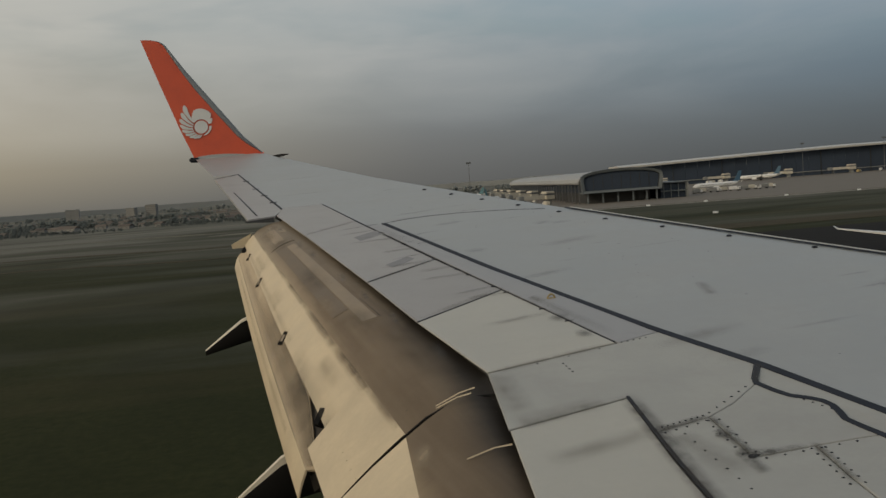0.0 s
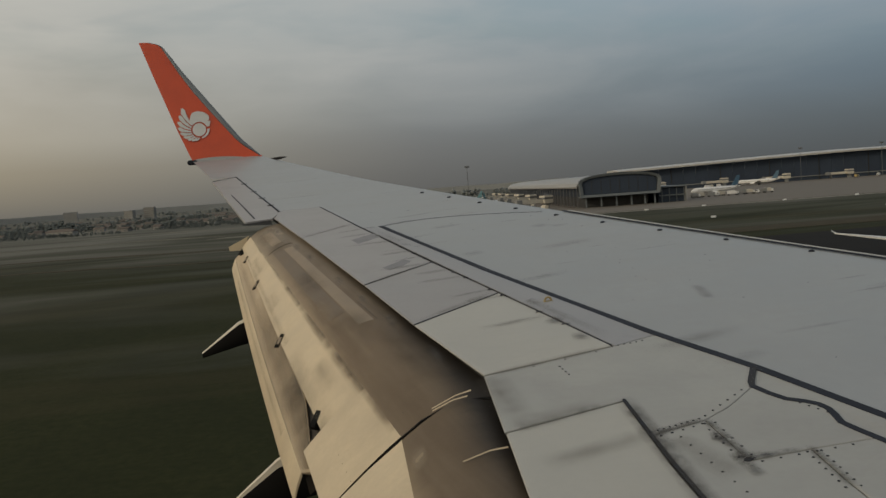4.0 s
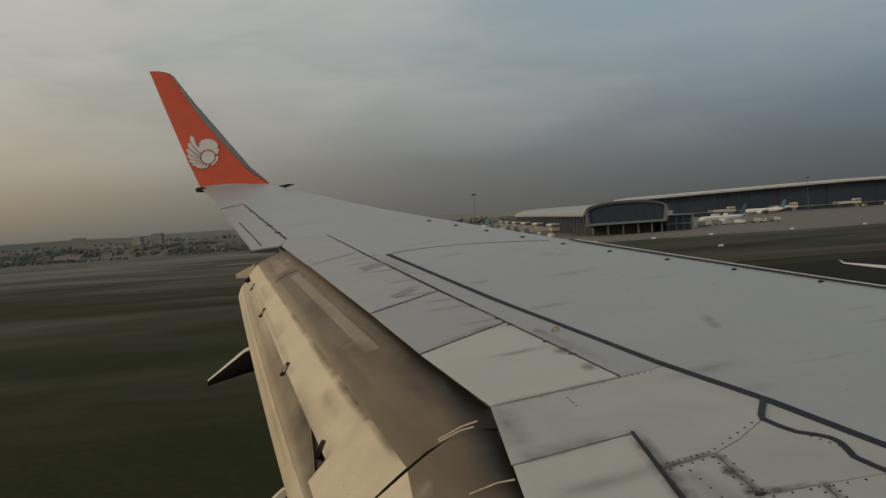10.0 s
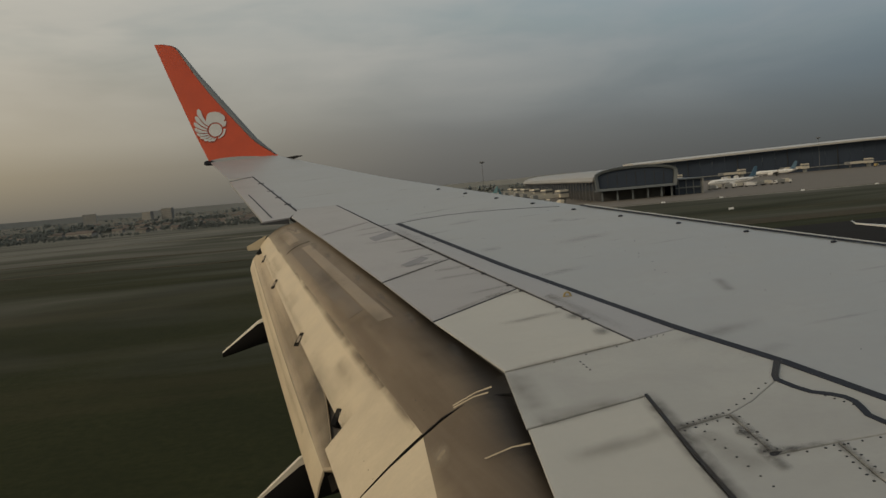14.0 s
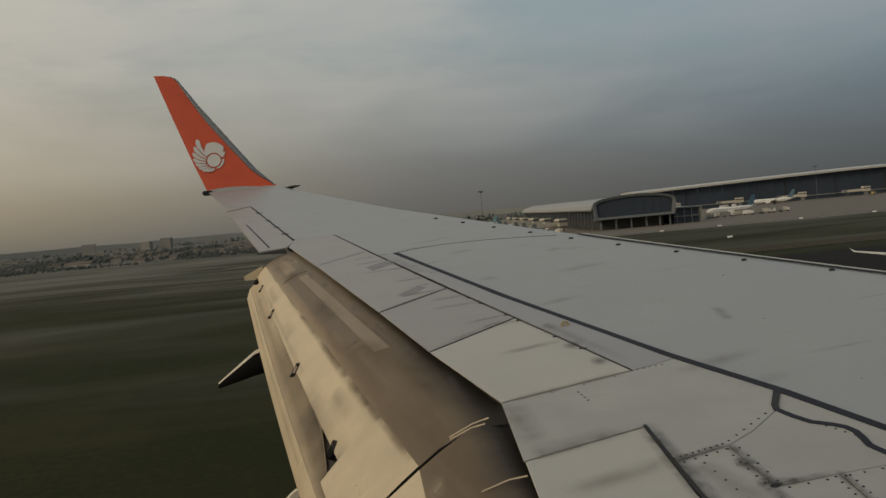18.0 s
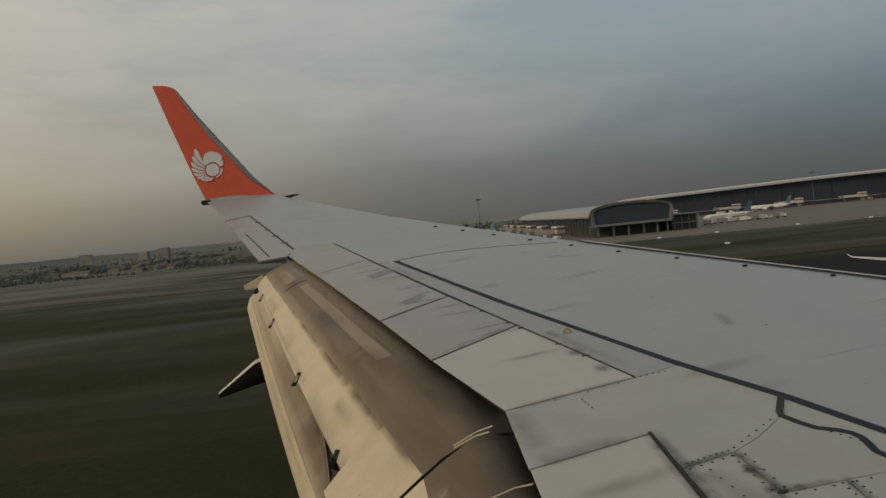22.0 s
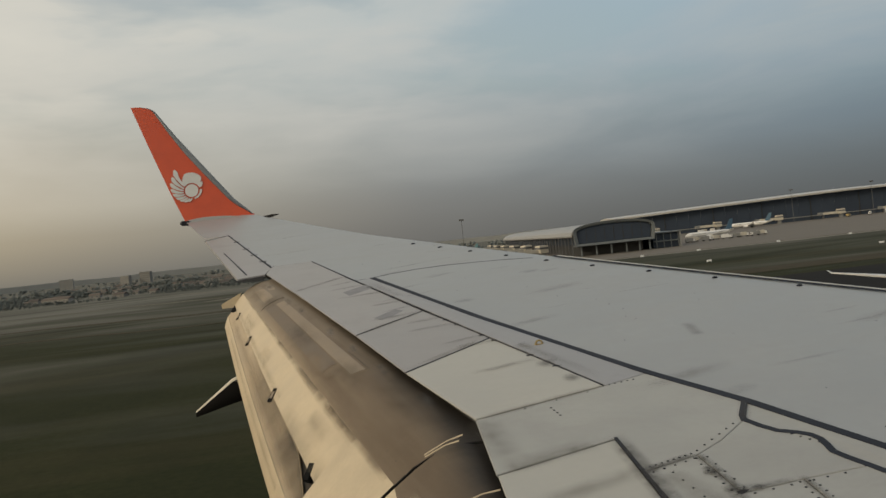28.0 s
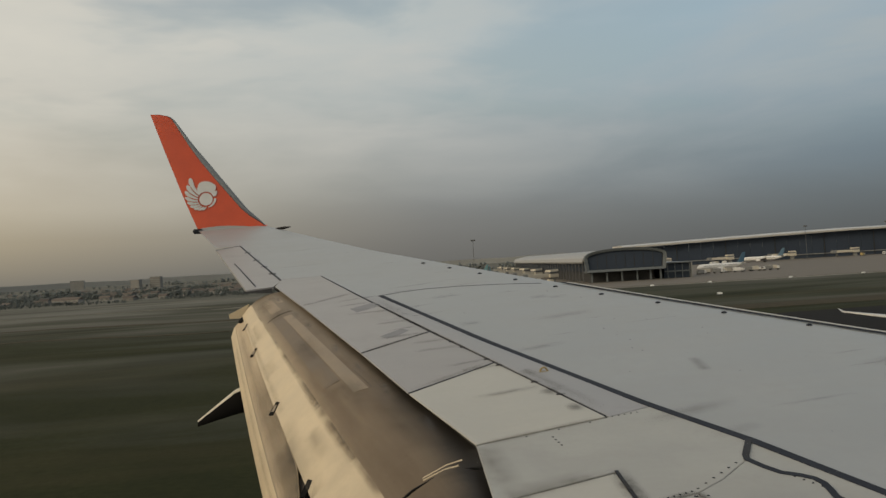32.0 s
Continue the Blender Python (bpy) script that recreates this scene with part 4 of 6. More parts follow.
def flap_smear(i, j, t0, t1, y0, y1, mat, u0, u1, bulge=0.0, lift=0.008, end=0.8):
    """A film of soot on a flap face, fading across the chord."""
    bm = bmesh.new()
    uvl = bm.loops.layers.uv.new("UVMap")
    rows = []
    for q in range(11):
        y = y0 + (y1 - y0) * q / 10
        a, b = station(i, y), station(j, y)
        d = b - a
        nrm = Vector((d.z, 0, -d.x)).normalized()
        nrm = -nrm if nrm.z < 0 else nrm
        rows.append([bm.verts.new(a + d * (t0 + (t1 - t0) * k / 6) + nrm * (bulge * d.length * 4 * (t0 + (t1 - t0) * k / 6) * (1 - (t0 + (t1 - t0) * k / 6)) + lift)) for k in range(7)])
    for q in range(10):
        for k in range(6):
            f = bm.faces.new((rows[q][k], rows[q][k + 1], rows[q + 1][k + 1], rows[q + 1][k]))
            for lp, (u, v) in zip(f.loops, ((k, q), (k + 1, q), (k + 1, q + 1), (k, q + 1))):
                lp[uvl].uv = (u0 + (u1 - u0) * u / 6, v / 10 * end)
    return part("soot_film", bm, mat, flap, smooth=False)


flap_smear(4, 5, 0.0, 1.0, 5.9, 4.82, SOOTFILM, 0.7, 1.0, bulge=-0.03)
flap_smear(4, 5, 0.0, 1.0, 7.9, 4.82, BROWNFILM, 0.62, 0.95, bulge=-0.03, lift=0.006)
for ya, yb, reach in ((9.6, 7.6, 0.1), (8.1, 5.9, 0.16), (6.6, 4.9, 0.2), (5.6, 4.3, 0.12)):
    flap_smear(1, 2, 0.0, reach, ya, yb, EDGEFILM, 0.5, 1.0, bulge=0.02, lift=0.005)


def flap_line(i, j, t, y0, y1, w, mat, bulge):
    """A thin seam along the span of a flap face."""
    rings = []
    for q in range(13):
        y = y0 + (y1 - y0) * q / 12
        a, b = station(i, y), station(j, y)
        d = b - a
        nrm = Vector((d.z, 0, -d.x)).normalized()
        nrm = -nrm if nrm.z < 0 else nrm
        p = a + d * t + nrm * (bulge * d.length * 4 * t * (1 - t))
        e = d.normalized() * w / 2
        rings.append([p - e - nrm * 0.006, p - e + nrm * 0.0025, p + e + nrm * 0.0025, p + e - nrm * 0.006])
    return part("seam", loft(rings), mat, flap, smooth=False)


SEAM = material("brown_seam", (0.23, 0.185, 0.128), 0.7, spread=0.3, grain=3.0)
flap_line(4, 5, 0.97, 9.5, 5.2, 0.004, SEAM, -0.03)
flap_smear(1, 2, 0.6, 0.99, 6.2, 4.85, FILM, 1.0, 0.5, bulge=0.02)
for y, s in ((9.2, 0.058), (8.2, 0.07), (6.6, 0.082), (5.15, 0.075)):
    p, q = station(2, y), station(1, y)
    d = (p - q).normalized()
    nrm = Vector((d.z, 0, -d.x)).normalized()
    nrm = -nrm if nrm.z < 0 else nrm

    def on_flap(u, v, h):
        return p + d * (u * s + 0.0) + Vector((-0.25, 1, 0.12)).normalized() * (v * s) + nrm * h

    part("flap_bracket", loft([[on_flap(u, v, h) for u, v in ((-0.85, 0.1), (-0.5, 1.0), (0.85, -0.1), (0.5, -1.0))] for h in (-0.03, 0.004)]), BLACK, flap, "small black flap bracket", smooth=False)
    if y > 6:
        part("bracket_link", loft([[on_flap(u, v, h) for u, v in ((-0.4, 0.05), (-0.22, 0.55), (0.42, -0.1), (0.25, -0.6))] for h in (0.0, 0.006)]), WORN, flap, "brown link inside the bracket", smooth=False)
flap_smear(1, 2, 0.72, 0.99, 9.5, 6.4, DRIP, 0.0, 1.0, bulge=0.02)
flap_smear(4, 5, 0.25, 0.85, 9.5, 5.2, DRIP, 0.0, 1.0, bulge=-0.03)
flap_smear(5, 3, 0.1, 0.5, 9.4, 5.4, DRIP, 0.0, 1.0, bulge=0.03)


def flap_studs(i, j, t, y0, y1, n, bulge):
    for q in range(n):
        y = y0 + (y1 - y0) * (q + 0.5) / n
        a, b = station(i, y), station(j, y)
        d = b - a
        nrm = Vector((d.z, 0, -d.x)).normalized()
        nrm = -nrm if nrm.z < 0 else nrm
        p = a + d * t + nrm * (bulge * d.length * 4 * t * (1 - t) + 0.001)
        shared("fastener", stud, flap, Matrix.Translation(p) @ nrm.to_track_quat("Z", "Y").to_matrix().to_4x4() @ Matrix.Diagonal((0.003, 0.003, 0.0015, 1)))


flap_studs(0, 1, 0.84, 6.6, 4.3, 16, 0.10)
flap_studs(1, 6, 0.62, 4.6, 4.2, 4, 0.02)
# smoky blotches and wiped places on the sooty upper face
WIPED = grime_material("wiped_brown", (0.28, 0.22, 0.152), 0.55, 4.0, 0.1, 0.4)
SMOKE = grime_material("smoky_blotch", (0.066, 0.05, 0.034), 0.42, 3.5, 0.15, 0.4)
for t0, t1, ya, yb, mat in ((0.15, 0.95, 8.85, 8.4, SMOKE), (0.3, 0.9, 7.5, 6.7, SMOKE), (0.25, 0.85, 6.2, 5.3, SMOKE), (0.1, 0.6, 5.6, 4.5, SMOKE), (0.45, 0.95, 9.5, 8.9, WIPED), (0.55, 0.98, 6.7, 5.9, WIPED), (0.6, 0.98, 5.4, 4.5, WIPED), (0.2, 0.5, 9.6, 9.2, WIPED)):
    flap_smear(0, 1, t0, t1, ya, yb, mat, 0.0, 1.0, bulge=0.10, lift=0.006, end=1.0)
for t0, t1, ya, yb in ((0.3, 0.8, 8.9, 8.3), (0.35, 0.95, 7.6, 7.2), (0.2, 0.7, 5.7, 5.2)):
    flap_smear(1, 2, t0, t1, ya, yb, DRIP, 0.0, 1.0, bulge=0.02, lift=0.007, end=1.0)
# black strip added on the fore flap's nose as slot shade, broader inboard
rings = []
for q in range(15):
    y = 9.5 + (4.08 - 9.5) * q / 14
    a, b = station(0, y), station(1, y)
    d = b - a
    nrm = Vector((d.z, 0, -d.x)).normalized()
    nrm = -nrm if nrm.z < 0 else nrm
    row = []
    for k in range(6):
        t = -0.24 + (0.02 + 0.09 * q / 14) * k / 5
        h = 0.10 * d.length * 4 * t * (1 - t) if t > 0 else -1.2 * (t * d.length) ** 2
        row.append(a + d * t + nrm * (h + 0.005))
    rings.append(row + [p - nrm * 0.02 for p in row[::-1]])
part("slot_seal", loft(rings), RUBBER, flap, "added black strip for the shade along the flap nose")
part("end_plate", loft([[station(1, 9.74) + Vector((-0.02, dy, 0.01)), station(1, 9.74) + Vector((-0.26, dy, -0.11)), station(1, 9.74) + Vector((-0.25, dy, -0.16)), station(2, 9.74) + Vector((0.03, dy, -0.03))] for dy in (0, 0.05)]), CREAM, flap)
# black patch laid on the aft flap as the gap's shade
part("end_gap", loft([[station(4, y).lerp(station(5, y), t) + Vector((-0.004, 0, h)) for y, t in ((9.665, -0.05), (9.665, 0.5), (9.54, 0.3), (9.46, -0.05))] for h in (-0.01, 0.006)]), BLACK, flap, "black patch for the shaded gap under the end plate", smooth=False)


def inner_station(k, y):
    """Chordwise curve of the inboard flap, from its nose under the shroud to its lower edge."""
    x, z = ((0.92, -0.19), (0.83, -0.10), (0.70, -0.075), (0.565, -0.115), (0.445, -0.19), (0.33, -0.275), (0.145, -0.42), (-0.03, -0.575))[k]
    return Vector((x, y, W(0.8, y) + z))


def inner_face(k0, k1):
    return loft([[inner_station(k, y) for k in range(k0, k1 + 1)] + [inner_station(k, y) + Vector((0.05, 0, -0.12)) for k in range(k1, k0 - 1, -1)] for y in (4.175, 3.0, 2.0, 0.8)])


inboard = part("inboard_flap", inner_face(0, 5), BANDED, airliner, "lowered inboard flap, sooty brown above with slot shade painted in")
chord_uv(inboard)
part("main_flap", inner_face(5, 7), CREAM, inboard, "cream lower face of the flap")
flap_patch("flap_seal", 0.0, 1.0, 4.196, 4.186, RUBBER, lift=0.003)
rings = []
for k in range(9):
    e, h = station(1, 4.19), station(6, 4.19)
    out = Vector(((h - e).z, 0, -(h - e).x)).normalized()
    out = -out if out.z < 0 else out
    p = e.lerp(h, k / 8) + out * (0.02 * (h - e).length * 4 * (k / 8) * (1 - k / 8) + 0.004 + 0.016 * k / 8)
    rings.append([p + out * q + Vector((0, d, 0)) for q, d in ((-0.02, -0.005), (0.004, -0.0035), (0.004, 0.0035), (-0.02, 0.005))])
part("flap_seal", loft(rings), RUBBER, flap)
# the same added strip of slot shade on the inboard flap
part("slot_seal", loft([[inner_station(k, y) + Vector((0, 0, 0.005 if e else -0.01)) for e, y in ((0, 4.17), (1, 4.17), (1, 0.9), (0, 0.9))] for k in range(0, 2)]), RUBBER, inboard, "added black strip for the shade along the flap nose")
def inner_smear(k0, k1, ya, yb, mat):
    """A worn pale streak down the inboard flap."""
    bm = bmesh.new()
    uvl = bm.loops.layers.uv.new("UVMap")
    rows = [[bm.verts.new(inner_station(k, ya + (yb - ya) * q / 4) + Vector((-0.003, 0, 0.006))) for q in range(5)] for k in range(k0, k1 + 1)]
    n = k1 - k0
    for i in range(n):
        for q in range(4):
            f = bm.faces.new((rows[i][q], rows[i][q + 1], rows[i + 1][q + 1], rows[i + 1][q]))
            for lp, (v, u) in zip(f.loops, ((i, q), (i, q + 1), (i + 1, q + 1), (i + 1, q))):
                lp[uvl].uv = (u / 4, v / n)
    part("worn_streak", bm, mat, inboard, smooth=False)


STREAK = grime_material("pale_worn_streak", (0.33, 0.27, 0.19), 0.8, 9.0, 0.2, 0.3)
inner_smear(4, 5, 3.98, 3.7, STREAK)
for (xa, za), (xb, zb), y in (((0.50, -1.195), (0.715, -1.112), 4.165), ((0.5, -1.2), (0.69, -1.135), 4.14), ((0.56, -1.275), (0.775, -1.225), 3.53)):
    a, b = Vector((xa, y, za + EYE)), Vector((xb, y, zb + EYE))
    part("rub_strip", loft([[a + Vector((0, -0.003, 0)), a + Vector((0, 0.003, 0)), a + Vector((0, 0, 0.006))], [a.lerp(b, 0.6) + Vector((0, -0.004, 0.012)), a.lerp(b, 0.6) + Vector((0, 0.004, 0.012)), a.lerp(b, 0.6) + Vector((0, 0, 0.017))], [b + Vector((0, -0.006, 0)), b + Vector((0, 0.006, 0)), b + Vector((0, 0, 0.007))]]), CREAM, flap, "worn bright metal rub strip")


PALE = material("fairing_lit_edge", (0.6, 0.55, 0.45), 0.4, spread=0.08, grain=4.0)


# fin-like flap track fairings: shade painted on the sides, light on the upper edge
def fairing(y, tip, top, depth, rim):
    tip, top = Vector((tip[0], y, tip[1] + EYE)), Vector((top[0], y, top[1] + EYE))
    d = top - tip
    sides, caps = [], []
    for k in range(15):
        t = 2.2 * k / 14
        c = tip + d * min(t, 1.0) + Vector((abs(d.x), 0, 0.25 * d.z)) * max(0.0, t - 1.0)
        h = depth * (0.2 + 0.8 * min(1.0, t))
        wd = 0.008 + 0.045 * min(1.0, t)
        sides.append([(c.x, c.y + wd * math.sin(q), c.z - h / 2 + h / 2 * math.cos(q)) for q in (2 * math.pi * i / 14 for i in range(14))])
        caps.append([(c.x, c.y + w2 * wd, c.z + dz) for w2, dz in ((-0.75, -rim * h / depth), (-0.6, 0.002), (0, 0.012), (0.6, 0.002), (0.75, -rim * h / depth))])
    f = part("flap_track_fairing", loft(sides), FAIR, airliner, "pointed flap track fairing below the wing, its sides painted in shade")
    part("fairing_edge", loft(caps), PALE, f, "upper edge of the fairing, painted as if lit")


fairing(8.6, (-1.41, -1.66), (-0.995, -1.34), 0.26, 0.02)
fairing(5.8, (-0.86, -2.28), (-0.445, -1.925), 0.36, 0.1)

# ---- fuselage side, behind and round the camera, and the main gear ----
R0, CY, CZ = 1.88, -1.70, EYE - 0.35
bm = bmesh.new()
xs = [-9, -6, -3, -1.2, -0.42, 0.42, 1.2, 3, 6, 9]
angs = [radians(-90 + 10 * i) for i in range(9)] + [radians(2), radians(20.5), radians(30)] + [radians(40 + 10 * i) for i in range(24)]
grid = [[bm.verts.new((x, CY + R0 * math.cos(a), CZ + R0 * math.sin(a))) for a in angs] for x in xs]
for i in range(len(xs) - 1):
    for j in range(len(angs)):
        if xs[i] == -0.42 and abs(angs[j] - radians(2)) < 0.01:
            continue
        k = (j + 1) % len(angs)
        bm.faces.new((grid[i][j], grid[i + 1][j], grid[i + 1][k], grid[i][k]))
bmesh.ops.solidify(bm, geom=bm.faces[:], thickness=-0.03)
part("fuselage", bm, HULL, airliner, "plain white fuselage side with one window opening")
for x in (-9.0, 9.0):
    part("bulkhead", loft([[(x + e, CY + (R0 - 0.01) * math.cos(a), CZ + (R0 - 0.01) * math.sin(a)) for a in (2 * math.pi * i / 40 for i in range(40))] for e in (-0.02, 0.02)]), HULL, airliner, "plain end wall of the fuselage section", smooth=False)
# fillet that joins the wing root to the fuselage
rings = []
for i in range(21):
    x = -2.2 + 10.0 * i / 20
    swell = math.sin(math.pi * (i + 0.4) / 20.8) ** 0.5
    w = W(x, 0.4)
    rim = 0.44 if 0.6 < x < 7.1 else 0.44 * swell - 0.2
    rings.append([(x, -0.42, w + 0.5 * swell), (x, -0.22, w + 0.3 * swell), (x, 0.02, w + 0.12 * swell), (x, 0.25, w + 0.035), (x, rim, w + 0.006), (x, rim, w - 0.5 * swell), (x, 0.0, w - 0.75 * swell), (x, -0.9, w - 0.8 * swell)])
part("wing_root_fairing", loft(rings), HULL, airliner, "smooth pale fillet between wing and fuselage")
leg = part("landing_gear", tube((1.2, 1.15, 0.55), (1.2, 1.0, 2.3), 0.11), METAL, airliner, "main landing gear leg")
for y in (0.8, 1.5):
    part("wheel", loft([[(1.2 + r * math.cos(a), yy, 0.55 + r * math.sin(a)) for a in (2 * math.pi * i / 28 for i in range(28))] for yy, r in ((y - 0.18, 0.3), (y - 0.17, 0.5), (y - 0.1, 0.55), (y + 0.1, 0.55), (y + 0.17, 0.5), (y + 0.18, 0.3))]), RUBBER, leg)
part("axle", tube((1.2, 0.7, 0.55), (1.2, 1.6, 0.55), 0.07), METAL, leg)

# ---- ground, runway, taxiways, apron ----
def slab(name, x0, x1, y0, y1, top, mat, label, rz=0.0):
    ob = tagged(part(name, boxes((x0, x1, y0, y1, -0.3, top)), mat, smooth=False), label, name.replace("_", " "), kind="structure")
    ob.matrix_basis = pose(0, 0, 0, 0, 0, rz)
    return ob


bm = bmesh.new()
nx, ny = 60, 60
gv = []
for j in range(ny + 1):
    v = -1 + 2 * j / ny
    yy = 4600 * (abs(v) ** 2.2) * (1 if v > 0 else -1)
    row = []
    for i in range(nx + 1):
        u = -1 + 2 * i / nx
        xx = 4600 * (abs(u) ** 2.2) * (1 if u > 0 else -1)
        z = -0.05 + (0.1 * noise.noise(Vector((xx * 0.03, yy * 0.03, 0))) - 0.08 if 45 < yy < 110 else -0.05)
        row.append(bm.verts.new((xx, yy, z)))
    gv.append(row)
for j in range(ny):
    for i in range(nx):
        bm.faces.new((gv[j][i], gv[j][i + 1], gv[j + 1][i + 1], gv[j + 1][i]))
tagged(part("ground", bm, GRASS), "dark green mown airfield grass with dry brown streaks, haze painted in far off", "ground", kind="structure")
runway = slab("runway", -60, 2600, -30.0, 30.5, 0.0, ASPHALT, "dark asphalt runway with white edge lines")
for y in (-27.4, 27.0):
    part("edge_line", boxes((-60, 2600, y, y + 0.9, -0.01, 0.006)), LINE, runway, "white painted runway edge line", smooth=False)
for x, n, L in ((-30, 8, 30), (300, 3, 23), (400, 1, 60), (550, 2, 23)):
    for k in range(n):
        for sgn in (-1, 1):
            y = sgn * (6 + 3.1 * k) if n > 1 else sgn * 9
            part("runway_marking", boxes((x, x + L, y - (0.9 if n > 1 else 3), y + (0.9 if n > 1 else 3), -0.01, 0.006)), LINE, runway, "white painted runway bar", smooth=False)
slab("taxiway", 92, 2600, 92, 186, -0.02, TAXI, "dark asphalt taxiway beyond the grass")
slab("link_taxiway", 330, 400, 30.5, 92, -0.024, APRON, "pale concrete link taxiway from the runway")
slab("service_road", -60, 1200, 388, 393, -0.02, ROADWAY, "pale concrete service road along the apron", rz=-5.5)
slab("apron", 40, 1700, 398, 1250, -0.024, APRON, "pale concrete apron in front of the terminal", rz=-5.5)

DIRT = material("dry_track", (0.052, 0.044, 0.028), 0.95, spread=0.3, grain=0.3, fine=3.0, bump=0.3, stain=((0.03, 0.028, 0.016), 0.7, 0.2), spec=0.1)


def track(name, y, width, wave, mat, label, x0=-520, x1=620, z=0.0):
    """A winding strip on the grass."""
    rings = []
    for i in range(121):
        x = x0 + (x1 - x0) * i / 120
        c = y + wave * noise.noise(Vector((x * 0.012, y, 0))) + 0.25 * wave * noise.noise(Vector((x * 0.06, y, 3)))
        h = width / 2 * (1 + 0.45 * noise.noise(Vector((x * 0.02, y, 7)))) * min(1.0, (i + 2) / 14, (122 - i) / 14)
        rings.append([(x, c - h, -0.3), (x, c - h, z), (x, c + h, z), (x, c + h, -0.3)])
    return tagged(part(name, loft(rings), mat, smooth=False), label, "track", kind="structure")


# straw tone greyed and lifted in its base colour for far haze
STRAW = material("hazed_dry_straw", (0.17, 0.16, 0.132), 0.95, spread=0.2, grain=0.02, fine=0.5, bump=0.3, streak=((0.08, 0.076, 0.06), 0.6, 0.006, 0.05), spec=0.05)
track("dry_strip", 212, 18, 5, DIRT, "wide dry strip of bare ground", x0=40, z=-0.03)
track("dry_strip", 268, 5, 16, DIRT, "dry strip of bare ground", x0=-320, x1=-20, z=-0.03)
track("dry_strip", 330, 8, 26, DIRT, "dry strip of bare ground", x0=-210, x1=10, z=-0.03)
track("perimeter_road", 470, 5, 26, STRAW, "pale perimeter road beyond the grass", x0=-215, x1=-60, z=-0.02)
track("perimeter_road", 600, 7, 30, STRAW, "pale perimeter road beyond the grass", x0=-190, x1=20, z=-0.02)
track("perimeter_road", 420, 14, 30, STRAW, "dry pale strip beyond the grass", x0=-66, x1=40, z=-0.02)

# ---- terminal ----
TERMINAL = pose(303, 800, 0, 0, 0, -9.0)


def gate(u, v, rz=0.0):
    """A pose on the apron: u along the terminal's face, v in front of it."""
    return TERMINAL @ pose(u, -v, 0, 0, 0, rz)


terminal = thing("terminal_building", "long low airport terminal with dark glass and a pale roof edge", "building")
terminal.matrix_basis = gate(0, 0)
T0, T1 = -4.0, 1410.0


def roof_z(x):
    return 28.6 - 5.5 * min(1.0, max(0.0, (230 - x) / 250)) ** 1.2 - 6.5 * max(0.0, (x - 690) / 770) ** 1.6


bays = 112
step = (T1 - T0) / bays
for i in range(bays):
    x0 = T0 + i * step
    x1 = x0 + step
    h = min(roof_z(x0), roof_z(x1)) - 2.6
    part("glass_panel", boxes((x0 + 0.12, x1 - 0.12, 0.0, 0.4, 4.4, h)), GLASS, terminal, smooth=False)
    if i % 4 == 0:
        part("mullion", boxes((x0 - 0.25, x0 + 0.25, -0.7, 0.3, 0.0, h)), PRIMER, terminal, smooth=False)
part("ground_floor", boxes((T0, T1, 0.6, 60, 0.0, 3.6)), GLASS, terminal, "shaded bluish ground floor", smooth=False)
part("floor_band", boxes((T0, T1, -0.4, 0.5, 3.6, 4.4)), CLAD, terminal, "thin grey floor band", smooth=False)
part("back_wall", boxes((T0, T1, 0.5, 60, 3.5, 14.0)), GLASS, terminal, smooth=False)
rings = []
for i in range(91):
    x = T0 - 4 + (T1 - T0 + 8) * i / 90
    z = roof_z(x)
    rings.append([(x, -3.0, z - 2.6), (x, -6.6, z - 2.2), (x, -6.2, z - 0.9), (x, 20, z + 0.9), (x, 62, z + 0.2), (x, 62, z - 2.4)])
part("roof", loft(rings), ROOF, terminal, "pale curved metal roof edge")
part("fascia", loft([[(x, -6.75, roof_z(x) - 2.5), (x, -6.9, roof_z(x) - 0.9), (x, -6.5, roof_z(x) - 0.8), (x, -6.4, roof_z(x) - 2.5)] for x in [T0 - 4 + (T1 - T0 + 8) * i / 90 for i in range(91)]]), ROOF, terminal, "pale fascia along the roof edge", smooth=False)

# pier with an arched glazed end
pier = thing("pier_building", "terminal pier with a wide arched glass end wall", "building", (169, 457, 0), rz=-7.0)


def arch(half, base, crown, y, n=14):
    return [(-half * 0.96, y, base)] + [(half * -math.cos(math.pi * i / n), y, base + (crown - base) * (0.62 + 0.38 * math.sin(math.pi * i / n) ** 0.8)) for i in range(n + 1)] + [(half * 0.96, y, base)]


LENGTH = 430
part("hall", loft([arch(21.5, 6.5, 18.6, 5.5), arch(21.5, 6.5, 18.6, LENGTH)]), GLASS, pier, "dark glazed side of the hall", smooth=False)
rings = []
for i in range(25):
    y = 1.5 + (LENGTH + 4) * i / 24
    half = 25.5 - 1.5 * (i / 24)
    top = [(half * math.sin(radians(-90 + 15 * k)), y, 12.8 + 6.4 * math.cos(radians(-90 + 15 * k)) ** 0.8 if k not in (0, 12) else 12.8) for k in range(13)]
    rings.append(top + [(x * 0.985, y, z - 0.9) for x, _, z in top[::-1]])
part("hall_roof", loft(rings), HALLROOF, pier, "pale curved metal hall roof")
part("end_glass", loft([arch(22.3, 7.7, 18.2, 0.2), arch(22.3, 7.7, 18.2, 1.7)]), GLASS, pier, "dark arched glass wall", smooth=False)
outer, inner = arch(24.4, 6.3, 20.0, 0.0), arch(22.6, 7.6, 18.5, 0.0)
ring0 = [[(x, -1.6, z) for x, _, z in outer], [(x, 2.2, z) for x, _, z in outer], [(x, 2.2, z) for x, _, z in inner], [(x, -1.0, z) for x, _, z in inner]]
bm = bmesh.new()
vs = [[bm.verts.new(p) for p in r] for r in ring0]
